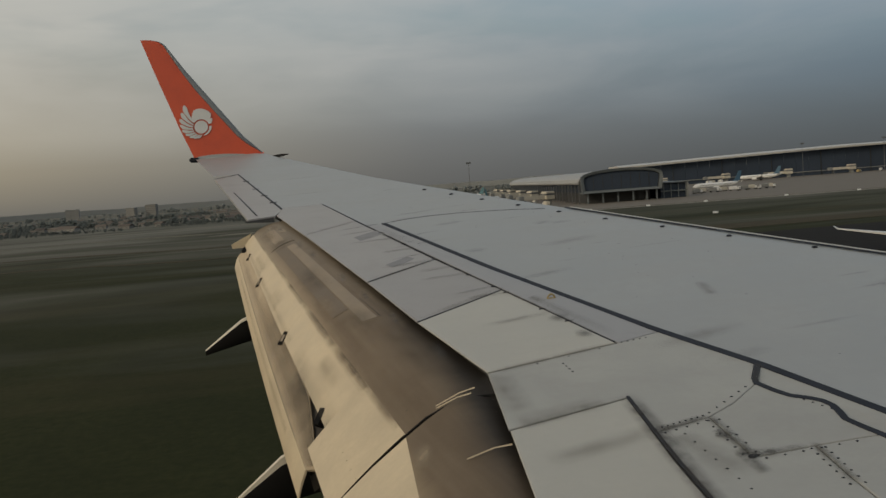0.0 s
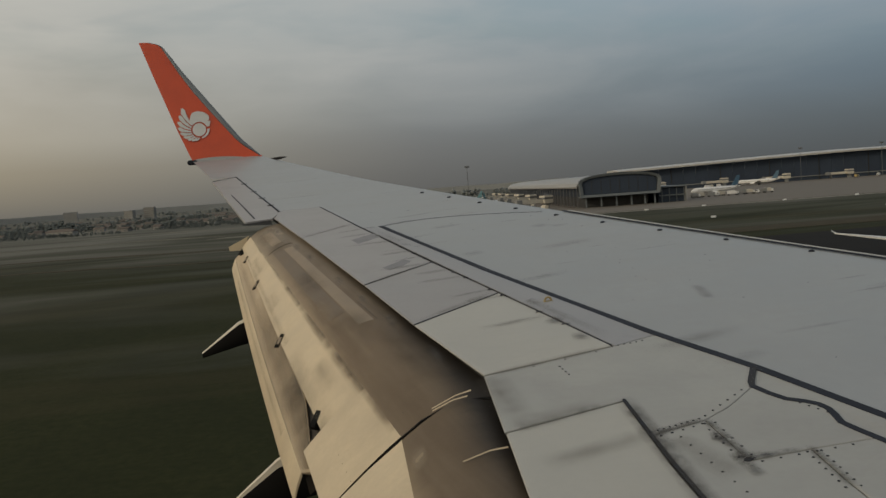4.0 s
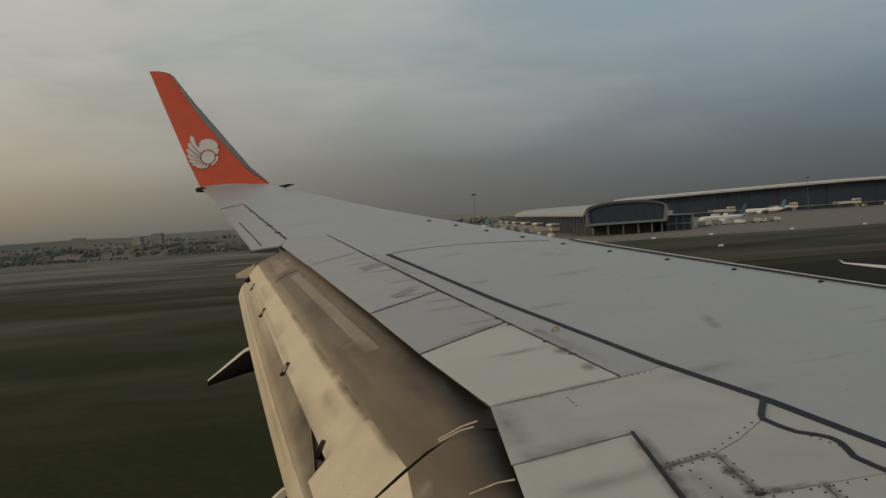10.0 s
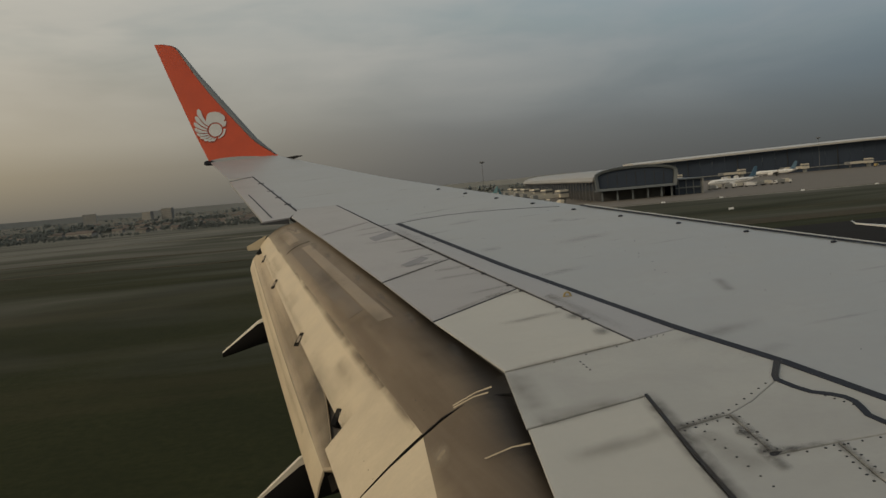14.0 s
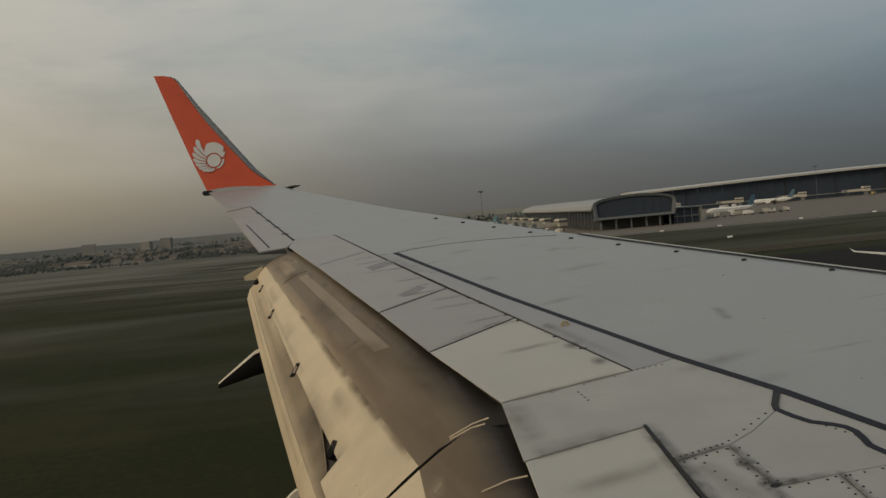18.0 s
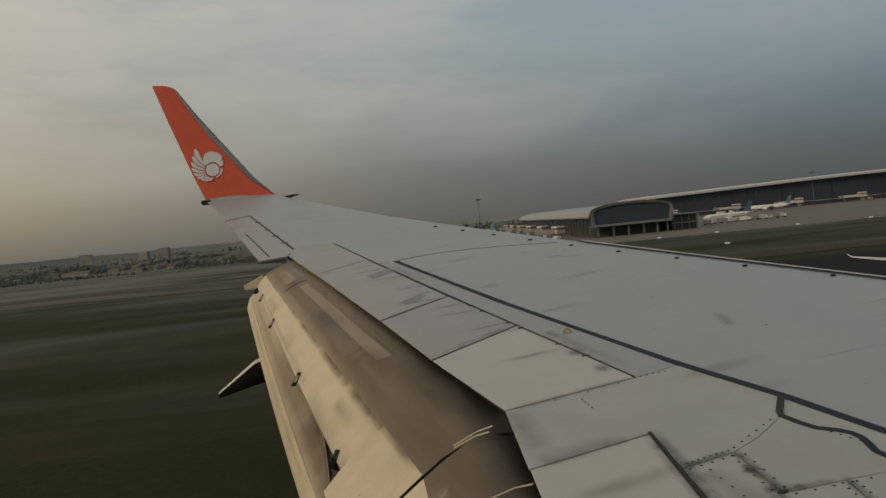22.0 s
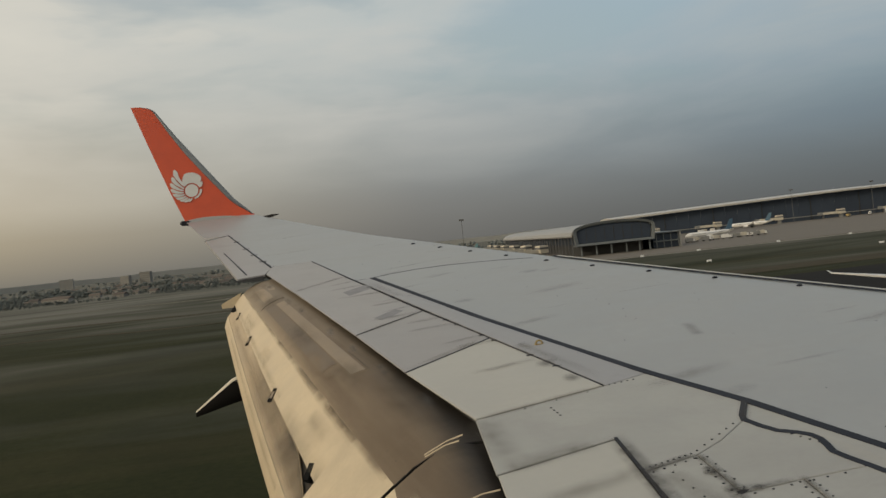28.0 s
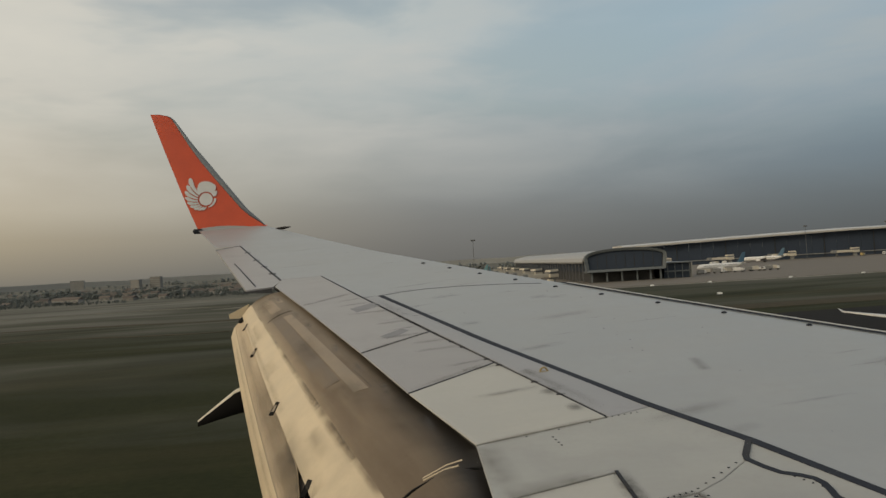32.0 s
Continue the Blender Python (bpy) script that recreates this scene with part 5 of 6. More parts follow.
for a in range(4):
    b = (a + 1) % 4
    for i in range(len(outer)):
        j = (i + 1) % len(outer)
        bm.faces.new((vs[a][i], vs[a][j], vs[b][j], vs[b][i]))
part("end_frame", bm, FRAME, pier, "broad grey frame round the arch", smooth=False)
# dark colour stands for the shade of the open lower storey
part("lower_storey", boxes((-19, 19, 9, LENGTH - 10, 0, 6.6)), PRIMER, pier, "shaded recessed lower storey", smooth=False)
part("floor_slab", boxes((-23, 23, 1.0, 12, 6.0, 6.9)), FRAME, pier, smooth=False)
for x in (-20, -11, -2, 7, 15, 21):
    part("column", boxes((x - 0.45, x + 0.45, 1.2, 2.2, 0, 6.1)), FRAME, pier, smooth=False)
for i in range(34):
    part("side_column", boxes((-24.2, -23.6, 8 + 12.4 * i, 8.6 + 12.4 * i, 0, 13.0)), STEEL, pier, smooth=False)
for i in range(7):
    part("mullion", boxes((-16.7 + 5.5 * i, -16.4 + 5.5 * i, 0.05, 0.3, 7.9, 16.5)), PRIMER, pier, smooth=False)
part("annex", boxes((24.5, 40, 6, 60, 0, 8.6)), GLASS, pier, "dark glazed annex", smooth=False)
part("annex_wall", boxes((40.1, 40.9, 4, 62, 0, 9.0)), CLAD, pier, "pale end wall of the annex", smooth=False)

part("annex_roof", boxes((24.4, 41.2, 3.6, 62, 9.0, 9.5)), FRAME, pier, smooth=False)
part("annex_floor", boxes((24.5, 40, 4.5, 6, 3.8, 4.5)), FRAME, pier, smooth=False)
for i in range(4):
    part("annex_post", boxes((26 + 4.4 * i, 26.4 + 4.4 * i, 4.6, 5.0, 0, 9.0)), FRAME, pier, smooth=False)

# control block and radar mast
block = thing("control_block", "plain pale grey control block with a flat top", "tower")
block.matrix_basis = gate(760, 60)
part("shaft", boxes((-5.5, 5.5, -4, 4, 0, 26.0), bevel=0.3), CLAD, block, smooth=False)
part("cap", boxes((-6.5, 6.5, -5, 5, 26.0, 30.0), bevel=0.3), BRIDGE, block, smooth=False)
mast = thing("radar_mast", "red and white banded lattice mast with a radar head", "tower", (980, 400, 0))
for i in range(6):
    wa, wb = 1.9 - 0.12 * i, 1.9 - 0.12 * (i + 1)
    za, zb = 3.6 * i, 3.6 * (i + 1)
    bm = bmesh.new()
    for q in range(4):
        c = [(math.cos(math.pi / 4 + math.pi / 2 * (q + e)), math.sin(math.pi / 4 + math.pi / 2 * (q + e))) for e in (0, 1)]
        for (ca, ra, z0), (cb, rb, z1), th in (((c[0], wa, za), (c[0], wb, zb), 0.2), ((c[0], wa, za), (c[1], wb, zb), 0.11), ((c[1], wa, za), (c[0], wb, zb), 0.11), ((c[0], wb, zb), (c[1], wb, zb), 0.12)):
            piece = tube((ca[0] * ra * 1.3, ca[1] * ra * 1.3, z0), (cb[0] * rb * 1.3, cb[1] * rb * 1.3, z1), th, n=6)
            me = bpy.data.meshes.new("strut")
            piece.to_mesh(me)
            piece.free()
            bm.from_mesh(me)
            bpy.data.meshes.remove(me)
    part("mast_section", bm, RED if i % 2 == 0 else PLANE, mast, smooth=False)
part("platform", boxes((-2.0, 2.0, -2.0, 2.0, 21.6, 22.8)), CLAD, mast, smooth=False)
part("radar_head", boxes((-2.4, 2.4, -0.4, 0.4, 23.8, 24.6), (-0.3, 0.3, -0.3, 0.3, 22.7, 24.0)), CLAD, mast, smooth=False)


# ---- parked airliners, jet bridges, lamp masts, signs ----
def parked(label, tail, m, belly=None, tip=6.2):
    t = thing("parked_airliner", label, "aircraft", (0, 0, 0), "airliners on the apron")
    t.matrix_basis = m
    part("fuselage", lathe([(19.5, 0.15, 3.1), (18.8, 0.9, 3.2), (17.2, 1.6, 3.4), (15, 1.9, 3.5), (-8, 1.9, 3.5), (-14, 1.3, 4.0), (-18.5, 0.45, 4.6), (-19.5, 0.12, 4.7)]), PLANE, t)
    part("tail_fin", loft([[(-11.5, -0.25, 4.8), (-11.5, 0.25, 4.8), (-17.6, 0.15, 4.8), (-17.6, -0.15, 4.8)], [(-13.8, -0.22, 7.0), (-13.8, 0.22, 7.0), (-18.2, 0.12, 7.0), (-18.2, -0.12, 7.0)], [(-17.2, -0.1, 12.4), (-17.2, 0.1, 12.4), (-19.6, 0.06, 12.4), (-19.6, -0.06, 12.4)]]), tail, t, smooth=False)
    part("tail_cone", lathe([(-9.5, 1.93, 3.55), (-14, 1.34, 4.0), (-18.5, 0.5, 4.6), (-19.6, 0.14, 4.7)]), belly or PLANE, t)
    for s in (-1, 1):
        part("wing", loft([[(4, s * 1.5, 2.4), (4.2, s * 1.5, 2.8), (-3, s * 1.5, 2.6)], [(-3.6, s * 16.5, 4.0), (-3.6, s * 16.5, 4.2), (-5.6, s * 16.5, 4.05)], [(-5.2, s * 17.3, tip), (-5.2, s * 17.35, tip), (-6.0, s * 17.3, tip)]]), PLANE, t, smooth=False)
        part("tailplane", loft([[(-15, s * 0.6, 4.9), (-15, s * 0.6, 5.15), (-18.2, s * 0.6, 5.0)], [(-18.2, s * 7, 5.6), (-18.2, s * 7, 5.7), (-19.8, s * 7, 5.65)]]), PLANE, t, smooth=False)
        e = part("engine", lathe([(3.6, 0.85, 0), (3.4, 1.02, 0), (1.5, 1.0, 0), (-0.8, 0.7, 0)], 16), PLANE, t)
        e.location = (2.5, s * 4.9, 1.75)
        part("intake", lathe([(3.62, 0.8, 0), (3.3, 0.78, 0), (3.1, 0.3, 0)], 16), RUBBER, e, "dark engine intake")
        part("pylon", boxes((-1.5, 2.0, -0.12, 0.12, 0.6, 1.2)), PLANE, e, smooth=False)
        part("main_gear", boxes((-1.6, -0.6, s * 2.9 - 0.35, s * 2.9 + 0.35, 0, 1.1), (-1.2, -1.0, s * 2.9 - 0.1, s * 2.9 + 0.1, 1.0, 2.6)), RUBBER, t, smooth=False)
    part("nose_gear", boxes((13.6, 14.3, -0.25, 0.25, 0, 0.7), (13.9, 14.0, -0.06, 0.06, 0.6, 2.2)), RUBBER, t, smooth=False)
    part("window_band", boxes((-11, 15, -1.93, 1.93, 3.95, 4.2)), STEEL, t, smooth=False)
    part("cockpit_window", boxes((17.0, 17.7, -1.2, 1.2, 3.9, 4.35)), STEEL, t, smooth=False)
    return t


parked("white airliner with a dark tail fin waiting nose towards the runway", BLUE, pose(100.5, 121.5, 0, 0, 0, 230), PLANE, 4.5)
parked("white airliner with a blue tail on the taxiway", BLUE, pose(300, 158, 0, 0, 0, 178), TEAL)
parked("white airliner with a dark blue tail beside the annex", BLUE, pose(268, 535, 0, 0, 0, 186))
parked("white airliner with a teal tail parked at the pier", TEAL, pose(128, 640, 0, 0, 0, 60), PLANE)
parked("white airliner with a teal tail far down the pier", TEAL, pose(148, 880, 0, 0, 0, 150), PLANE)
parked("white airliner on the apron behind the trees", PLANE, pose(-20, 1000, 0, 0, 0, 20))
for u, rz, tail, belly, label in ((112, 150, BLUE, None, "white airliner with a blue tail parked at the terminal"), (262, 165, TEAL, PLANE, "white airliner with a teal tail parked at a jet bridge"),
                                  (330, 100, PLANE, None, "white airliner parked nose in at the terminal"), (470, 170, TEAL, PLANE, "white airliner with a teal tail parked at a jet bridge"),
                                  (610, 20, RED, RED, "red and white airliner with a red tail at the terminal"), (680, 170, BLUE, None, "white airliner with a dark blue tail at the terminal"),
                                  (830, 175, TEAL, PLANE, "white airliner with a teal tail parked nose in")):
    parked(label, tail, gate(u, 62, rz), belly)

jb = thing("jet_bridge", "cream jet bridge with a tall rotunda on legs", "jet bridge", (0, 0, 0), "jet bridges along the terminal")
jb.matrix_basis = gate(30, 26)
part("rotunda", boxes((-3.4, 3.4, -3, 3, 3.6, 8.6), bevel=0.3), BRIDGE, jb, smooth=False)
part("tunnel", boxes((-20, -3, -1.4, 1.4, 4.0, 6.4), bevel=0.15), BRIDGE, jb, smooth=False)
part("cab", boxes((-23.5, -19.5, -1.9, 1.9, 3.7, 6.7), bevel=0.3), CLAD, jb, smooth=False)
part("leg", boxes((-1.5, 1.5, -1.5, 1.5, 0, 3.9)), CLAD, jb, smooth=False)
part("leg", boxes((-19, -18.2, -1.5, 1.5, 0, 4.1)), STEEL, jb, smooth=False)
part("window_strip", boxes((-3.5, 3.5, -3.1, 3.1, 6.2, 7.4)), STEEL, jb, smooth=False)
for i in range(1, 15):
    copy_thing(jb, gate(30 + 62 * i, 26, (0, 8, -6, 4, -4)[i % 5]))
for i in range(6):
    copy_thing(jb, pose(137 + 9.5 * i, 505 + 78 * i, 0, 0, 0, 20 + 5 * (i % 3)))

lm = thing("lamp_mast", "tall thin floodlight mast on the apron", "lamp", (96, 560, 0), "floodlight masts")
part("pole", tube((0, 0, 0), (0, 0, 31.5), 0.28, 0.15, 8), STEEL, lm)
part("lamp_head", boxes((-1.6, 1.6, -1.0, 1.0, 31.2, 32.4), bevel=0.15), STEEL, lm, smooth=False)
for i in range(14):
    copy_thing(lm, gate(150 + 76 * i, 70))

sg = thing("taxiway_sign", "low white taxiway sign on short legs", "sign", (134, 270, 0), "signs in the grass")
part("board", boxes((-0.95, 0.95, -0.12, 0.12, 0.35, 1.0), bevel=0.04), WHITE, sg, smooth=False)
for x in (-0.8, 0.8):
    part("leg", boxes((x - 0.06, x + 0.06, -0.06, 0.06, -0.2, 0.55)), STEEL, sg, smooth=False)
for x, y in ((196, 262), (86, 372), (102, 371), (120, 369), (148, 366), (176, 364), (215, 360), (250, 356)):
    copy_thing(sg, pose(x, y, 0))
ys = thing("taxiway_sign", "low yellow taxiway sign on short legs", "sign", (230, 205, 0), "signs in the grass")
part("board", boxes((-1.1, 1.1, -0.12, 0.12, 0.35, 0.9), bevel=0.04), YELLOW, ys, smooth=False)
for x in (-1.0, 1.0):
    part("leg", boxes((x - 0.06, x + 0.06, -0.06, 0.06, -0.2, 0.55)), STEEL, ys, smooth=False)


# service vehicles on the apron
def vehicle(m, mat, label):
    v = thing("service_truck", label, "truck", (0, 0, 0), "vehicles on the apron")
    v.matrix_basis = m
    part("body", boxes((-3.2, 1.6, -1.2, 1.2, 0.9, 3.1), bevel=0.12), mat, v, smooth=False)
    part("cab", boxes((1.7, 3.3, -1.15, 1.15, 0.7, 2.5), bevel=0.25), PLANE, v, smooth=False)
    part("windscreen", boxes((2.5, 3.36, -1.0, 1.0, 1.6, 2.25)), STEEL, v, smooth=False)
    for x in (-2.2, 2.3):
        for y in (-1.05, 1.05):
            wl = part("wheel", tube((x, y - 0.14, 0.45), (x, y + 0.14, 0.45), 0.45, n=12), RUBBER, v)
            part("hub", tube((x, y - 0.16, 0.45), (x, y + 0.16, 0.45), 0.2, n=8), STEEL, wl)


rnd = random.Random(7)
for i in range(18):
    vehicle(gate(rnd.uniform(40, 640), rnd.uniform(35, 110), rnd.uniform(0, 360)), rnd.choice((PLANE, BRIDGE, YELLOW, CLAD)), "small boxy service truck on the apron")
for i in range(9):
    vehicle(pose(232 + 6.5 * i, 498 + rnd.uniform(-8, 8), 0, 0, 0, rnd.uniform(-20, 20) + 180 * (i % 2)), rnd.choice((PLANE, BRIDGE, CLAD)), "small boxy service truck beside the annex")
for i in range(8):
    vehicle(pose(rnd.uniform(108, 132), 480 + 40 * i, 0, 0, 0, rnd.uniform(0, 360)), rnd.choice((PLANE, BRIDGE, YELLOW)), "small boxy service truck beside the pier")


# ---- distance: woods, town, hazy ridge ----
def woods(name, x0, x1, y, depth, hmax, n, seed, mat=LEAF, clumps=(5, 9), label="far line of hazy dark trees"):
    r = random.Random(seed)
    verts, faces = [], []
    for i in range(n):
        cx, cy = r.uniform(x0, x1), y + r.uniform(0, depth)
        thick = noise.noise(Vector((cx * 0.011, cy * 0.006, seed)))
        if thick < -0.12:
            continue
        h = hmax * r.uniform(0.45, 1.0) * min(1.0, 0.55 + thick)
        for k in range(r.randint(*clumps)):
            a, rr = r.uniform(0, 6.28), h * r.uniform(0, 0.45)
            tx, ty, pz = cx + rr * math.cos(a), cy + rr * math.sin(a), h * r.uniform(0.3, 0.85)
            s = h * r.uniform(0.14, 0.3) * (1.0 if clumps[1] < 10 else 0.66)
            b = len(verts)
            for dx, dy, dz in ((1, 0, 0), (-1, 0, 0), (0, 1, 0), (0, -1, 0), (0, 0, 0.9), (0, 0, -1.1)):
                verts.append((tx + dx * s * r.uniform(0.7, 1.3), ty + dy * s * r.uniform(0.7, 1.3), max(0, pz + dz * s)))
            for f in ((0, 2, 4), (2, 1, 4), (1, 3, 4), (3, 0, 4), (2, 0, 5), (1, 2, 5), (3, 1, 5), (0, 3, 5)):
                faces.append([b + q for q in f])
        b = len(verts)
        for dx, dy in ((-0.3, -0.3), (0.3, -0.3), (0.3, 0.3), (-0.3, 0.3)):
            verts.append((cx + dx, cy + dy, -0.2))
        for dx, dy in ((-0.2, -0.2), (0.2, -0.2), (0.2, 0.2), (-0.2, 0.2)):
            verts.append((cx + dx, cy + dy, h * 0.6))
        for f in ((0, 1, 5, 4), (1, 2, 6, 5), (2, 3, 7, 6), (3, 0, 4, 7)):
            faces.append([b + q for q in f])
    me = bpy.data.meshes.new(name)
    me.from_pydata(verts, [], faces)
    me.materials.append(mat)
    me.polygons.foreach_set("use_smooth", [True] * len(me.polygons))
    return tagged(new(name, me), label, "trees", kind="stuff")


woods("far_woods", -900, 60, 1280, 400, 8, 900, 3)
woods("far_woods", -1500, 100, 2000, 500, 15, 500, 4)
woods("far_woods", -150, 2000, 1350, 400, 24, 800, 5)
# grove green lightened for haze in the base colour
GROVE = material("hazed_grove_foliage", (0.105, 0.118, 0.115), 0.95, spread=0.25, grain=0.1, fine=0.9, bump=0.5, spec=0.1)
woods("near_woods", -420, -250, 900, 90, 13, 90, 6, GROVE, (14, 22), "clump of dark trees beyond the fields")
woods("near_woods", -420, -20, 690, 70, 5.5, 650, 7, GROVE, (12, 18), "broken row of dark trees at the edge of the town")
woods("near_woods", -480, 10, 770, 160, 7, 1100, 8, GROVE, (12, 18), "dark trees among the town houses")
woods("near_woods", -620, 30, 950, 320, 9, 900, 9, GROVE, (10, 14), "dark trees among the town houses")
rnd = random.Random(21)
for i in range(96):
    y = 740 + 900 * rnd.random() ** 1.2
    x = rnd.uniform(-0.47, -0.02) * y
    wd, dp, h = rnd.uniform(6, 13) * (1.0 if i % 9 else 2.2), rnd.uniform(5, 8), rnd.choice((2.2, 2.6, 3, 3.6))
    hs = thing("town_building", "low hazy town building with a pitched roof", "building", (x, y, 0), "town beyond the airfield", rz=rnd.uniform(-20, 20))
    part("wall", boxes((-wd / 2, wd / 2, -dp / 2, dp / 2, -0.2, h)), WALL, hs, smooth=False)
    part("roof", loft([[(-wd / 2 - 0.5, -dp / 2 - 0.5, h), (-wd / 2 - 0.5, 0, h + dp * 0.25), (-wd / 2 - 0.5, dp / 2 + 0.5, h)], [(wd / 2 + 0.5, -dp / 2 - 0.5, h), (wd / 2 + 0.5, 0, h + dp * 0.25), (wd / 2 + 0.5, dp / 2 + 0.5, h)]]), TILE, hs, smooth=False)
    for k in range(int(wd // 5)):
        part("window", boxes((-wd / 2 + 2 + 5 * k, -wd / 2 + 4 + 5 * k, -dp / 2 - 0.08, -dp / 2 + 0.02, h - 2.4, h - 1.0)), STEEL, hs, smooth=False)
# mid-rise blocks over the roofs of the town
for x, y, wd, h, rz in ((-540, 1765, 26, 24, 10), (-392, 1640, 17, 19, -12), (-356, 1650, 20, 23, -8), (-120, 1760, 30, 17, 5)):
    tb = thing("tower_block", "hazy pale mid-rise block over the town roofs", "building", (x, y, 0), "blocks beyond the airfield", rz=rz)
    part("wall", boxes((-wd / 2, wd / 2, -7, 7, -0.2, h)), WALL, tb, smooth=False)
    part("parapet", boxes((-wd / 2 - 0.3, wd / 2 + 0.3, -7.3, 7.3, h, h + 0.9)), CLAD, tb, smooth=False)
    for k in range(int(h // 4)):
        part("window_row", boxes((-wd / 2 + 1, wd / 2 - 1, -7.15, -6.9, 1.5 + 4 * k, 2.7 + 4 * k)), CLAD, tb, smooth=False)
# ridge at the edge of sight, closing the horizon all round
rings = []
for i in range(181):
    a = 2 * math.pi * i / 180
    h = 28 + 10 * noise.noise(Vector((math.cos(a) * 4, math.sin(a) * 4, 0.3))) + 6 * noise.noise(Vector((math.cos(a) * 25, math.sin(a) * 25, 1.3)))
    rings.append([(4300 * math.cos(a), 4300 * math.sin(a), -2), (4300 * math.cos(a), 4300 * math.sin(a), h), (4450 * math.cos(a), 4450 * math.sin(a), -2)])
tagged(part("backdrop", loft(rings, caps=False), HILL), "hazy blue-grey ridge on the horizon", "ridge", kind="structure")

# ---- the land under the approach path, passed before the airfield ----
WATER = material("brown_river_water", (0.11, 0.098, 0.075), 0.12, spread=0.1, grain=0.05, fine=0.6, bump=0.15)
TEALROOF = material("faded_teal_roof", (0.05, 0.095, 0.11), 0.6, spread=0.25, grain=0.1, fine=1.0, bump=0.05, vary=0.25)
PALEROOF = material("pale_sheet_roof", (0.16, 0.2, 0.2), 0.6, spread=0.2, grain=0.1, fine=1.0, bump=0.05)
DOORS = material("orange_shutter", (0.38, 0.1, 0.035), 0.6, spread=0.15, grain=0.5)


def meander(t):
    """Centre of the river at t from 0 to 1, and its half width."""
    x = -648 + 30 * math.sin(6.6 * t + 0.4) + 46 * t
    return x, 150 + 560 * t, 9 + 4 * math.sin(5.0 * t + 1.0)


rings = []
for i in range(49):
    x, y, h = meander(i / 48)
    rings.append([(x - h, y, -0.3), (x - h, y, -0.02), (x + h, y, -0.02), (x + h, y, -0.3)])
tagged(part("water", loft(rings), WATER, smooth=False), "muddy brown river winding through the grass", "river", kind="structure")
rings = []
for i in range(61):
    x = -1150 + 1000 * i / 60
    y = 158 + 16 * noise.noise(Vector((x * 0.004, 2.0, 0)))
    rings.append([(x, y - 2.4, -0.3), (x, y - 2.4, -0.01), (x, y + 2.4, -0.01), (x, y + 2.4, -0.3)])
tagged(part("field_road", loft(rings), DIRT, smooth=False), "narrow dry field road across the grass", "road", kind="structure")
for side in (0, 6):
    rail = thing("post_row", "short row of white posts beside the field road", "fence", (-602 + side, 146, 0), "post rows at the ditch", rz=16)
    for k in range(8):
        part("post", tube((0, 3.2 * k, -0.1), (0, 3.2 * k, 1.4), 0.11, n=8), PLANE, rail)
    part("rail", boxes((-0.05, 0.05, 0, 22.4, 0.9, 1.02)), PLANE, rail, smooth=False)


def warehouse(x, y, wd, dp, bays, rz, label):
    """A shed with a row of gabled bays, pale rooflights and orange shutters."""
    h = thing("warehouse", label, "building", (x, y, 0), "warehouses under the approach", rz=rz)
    part("wall", boxes((-wd / 2, wd / 2, -dp / 2, dp / 2, -0.2, 6.5)), WALL, h, smooth=False)
    step = wd / bays
    for k in range(bays):
        a, b = -wd / 2 + k * step, -wd / 2 + (k + 1) * step
        m = (a + b) / 2
        part("roof_bay", loft([[(a, yy, 6.5), (m, yy, 9.0), (b, yy, 6.5)] for yy in (-dp / 2 - 1, dp / 2 + 1)]), TEALROOF, h, "faded teal sheet roof", smooth=False)
        part("rooflight", loft([[(m + 0.3, yy, 9.0), (b - 0.5, yy, 6.86), (b - 0.5, yy, 6.76), (m + 0.3, yy, 8.86)] for yy in (-dp / 2 + 1, dp / 2 - 1)]), PALEROOF, h, "pale rooflight strip", smooth=False)
        part("shutter", boxes((m - 2.2, m + 2.2, -dp / 2 - 0.12, -dp / 2 + 0.02, 0, 4.4)), DOORS, h, smooth=False)


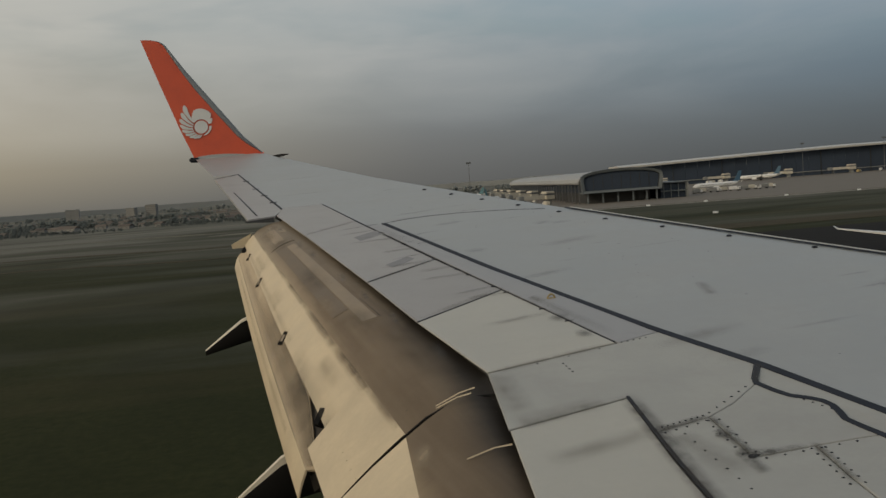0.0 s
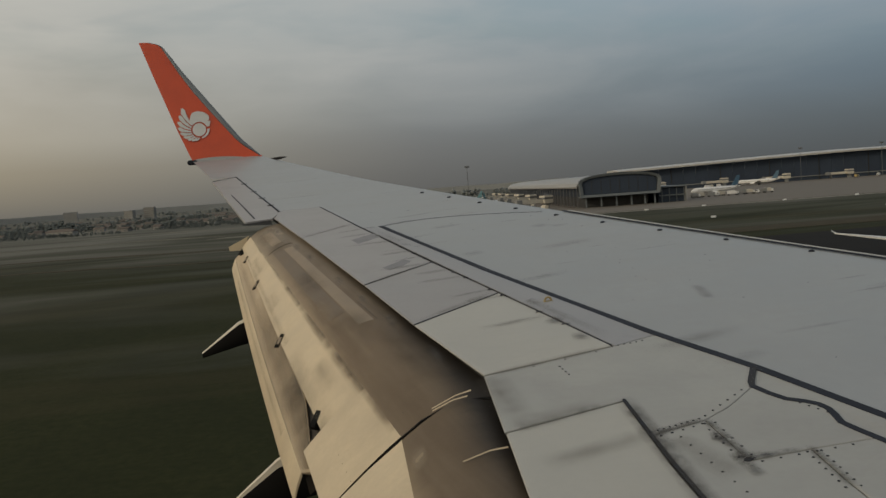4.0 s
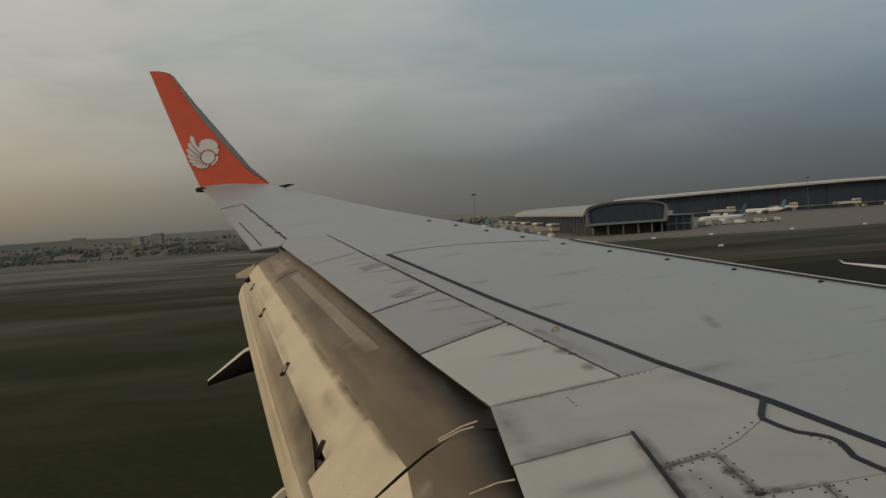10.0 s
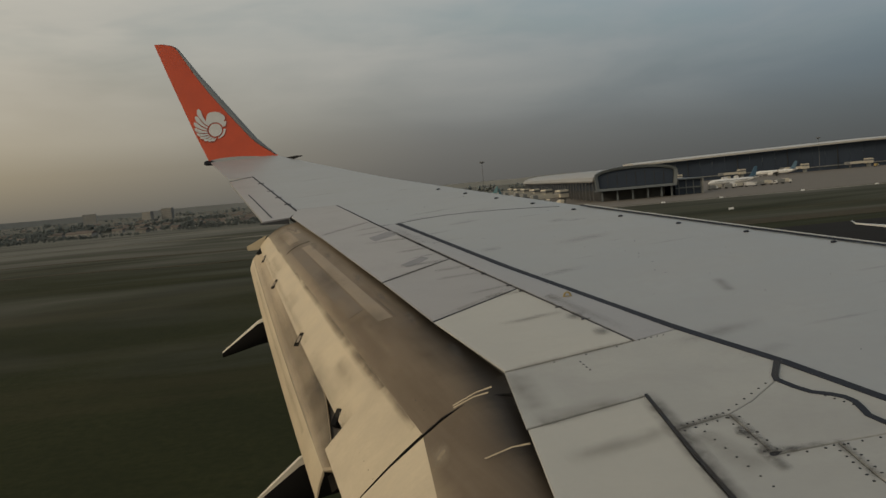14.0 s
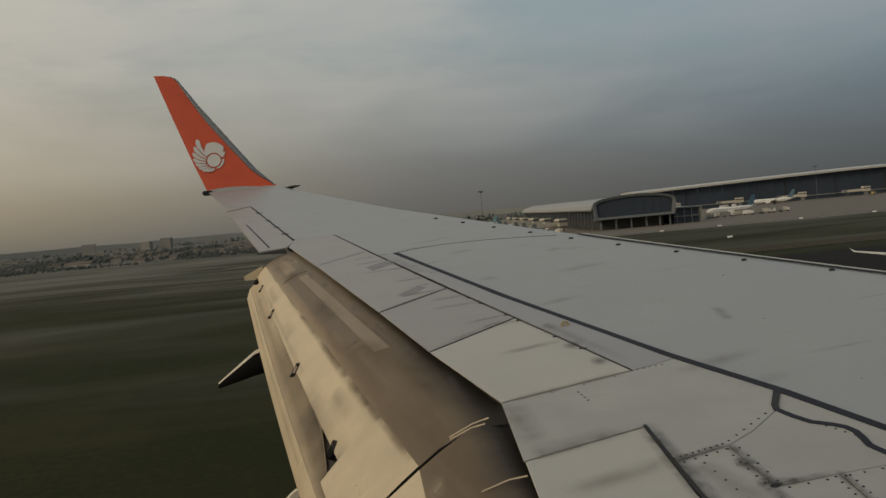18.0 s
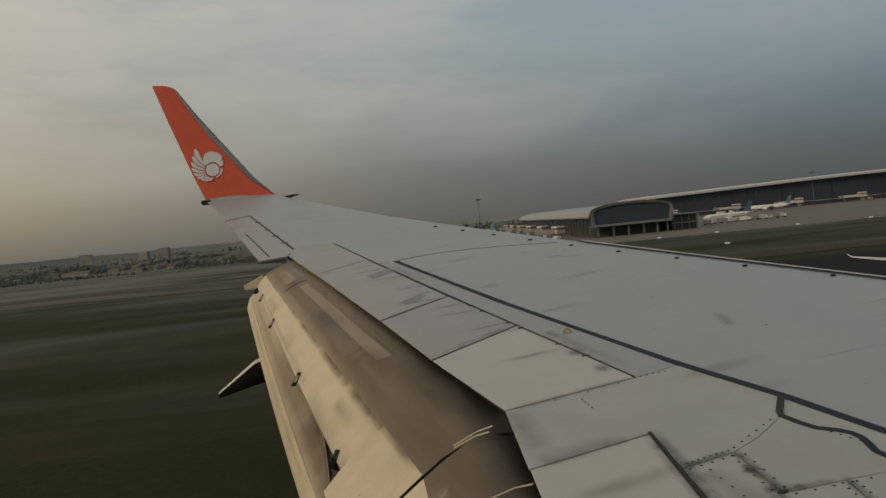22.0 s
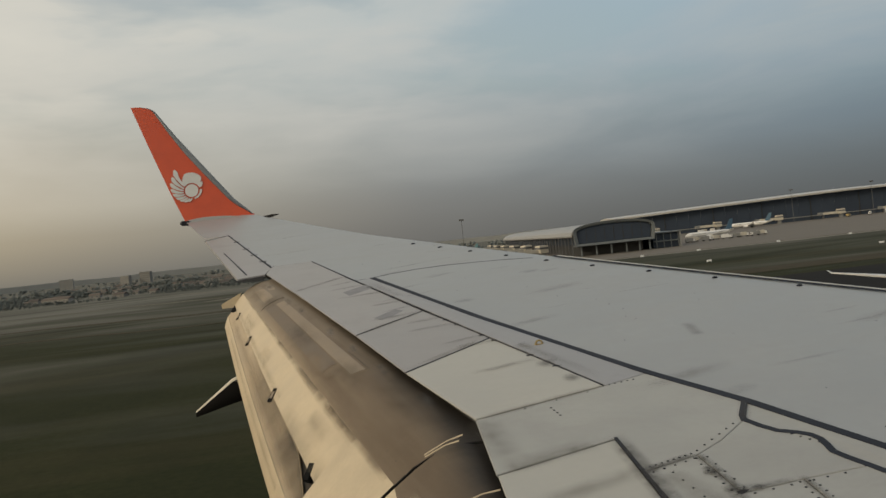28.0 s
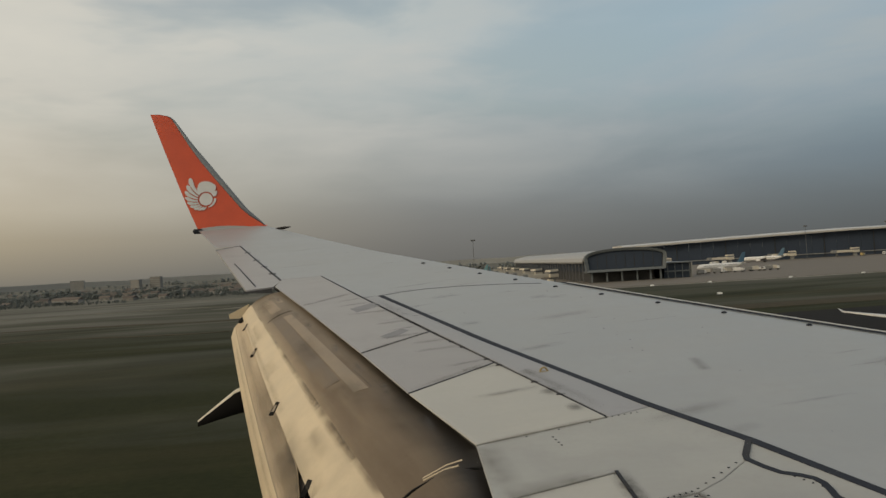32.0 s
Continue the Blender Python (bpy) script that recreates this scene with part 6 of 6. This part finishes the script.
TEALSHED = "long warehouse with a faded teal gabled roof and orange shutters"
for x, y, wd, dp, n, rz in ((-1390, 300, 84, 46, 7, -4), (-1490, 310, 60, 40, 5, -4), (-1440, 470, 120, 44, 9, -4), (-1560, 560, 96, 40, 8, -4), (-1420, 590, 70, 40, 6, -4), (-1250, 290, 56, 44, 5, -4)):
    warehouse(x, y, wd, dp, n, rz, TEALSHED)
for x, y, wd, dp in ((-1290, 620, 60, 26), (-1215, 640, 46, 20), (-1180, 560, 38, 18), (-1120, 700, 54, 22)):
    hs = thing("storage_shed", "low storage shed with a pale flat roof", "building", (x, y, 0), "sheds under the approach", rz=-6)
    part("wall", boxes((-wd / 2, wd / 2, -dp / 2, dp / 2, -0.2, 5.0)), WALL, hs, smooth=False)
    part("roof", boxes((-wd / 2 - 0.6, wd / 2 + 0.6, -dp / 2 - 0.6, dp / 2 + 0.6, 5.0, 5.5)), PALEROOF, hs, smooth=False)
    part("door", boxes((-3, 3, -dp / 2 - 0.1, -dp / 2 + 0.05, 0, 4.0)), STEEL, hs, smooth=False)
woods("grove", -1620, -1050, 380, 60, 8, 260, 11, GROVE, (10, 14), "dark trees between the warehouses")
woods("grove", -1620, -1000, 690, 160, 9, 420, 12, GROVE, (8, 12), "dark trees behind the warehouses")

# antenna shelter with chequered boards and yellow cabinets
hut = thing("equipment_shelter", "small equipment shelter behind red and white chequered boards", "shelter", (-104, 118, 0))
part("cabin", boxes((-2.2, 2.2, 1.0, 4.0, 0, 2.5), bevel=0.05), CLAD, hut, smooth=False)
part("cabin_roof", boxes((-2.4, 2.4, 0.8, 4.2, 2.5, 2.65)), STEEL, hut, smooth=False)
for k in range(14):
    for r in range(2):
        part("chequer_board", boxes((-7 + k, -6.02 + k, -0.04, 0.04, 0.3 + r, 1.27 + r)), WHITE if (k + r) % 2 else RED, hut, smooth=False)
for x in (-6.9, -2.4, 2.4, 6.9):
    part("leg", boxes((x - 0.06, x + 0.06, -0.1, -0.04, -0.2, 2.2)), STEEL, hut, smooth=False)
for x, y in ((9.0, 3.0), (11.2, 3.6), (10.6, 5.4)):
    cb = thing("equipment_cabinet", "yellow equipment cabinet on short legs in the grass", "cabinet", (-104 + x, 118 + y, 0), "yellow cabinets by the shelter")
    part("box", boxes((-0.9, 0.9, -0.35, 0.35, 0.4, 1.5), bevel=0.05), YELLOW, cb, smooth=False)
    for lx in (-0.7, 0.7):
        part("leg", boxes((lx - 0.05, lx + 0.05, -0.05, 0.05, -0.15, 0.42)), STEEL, cb, smooth=False)
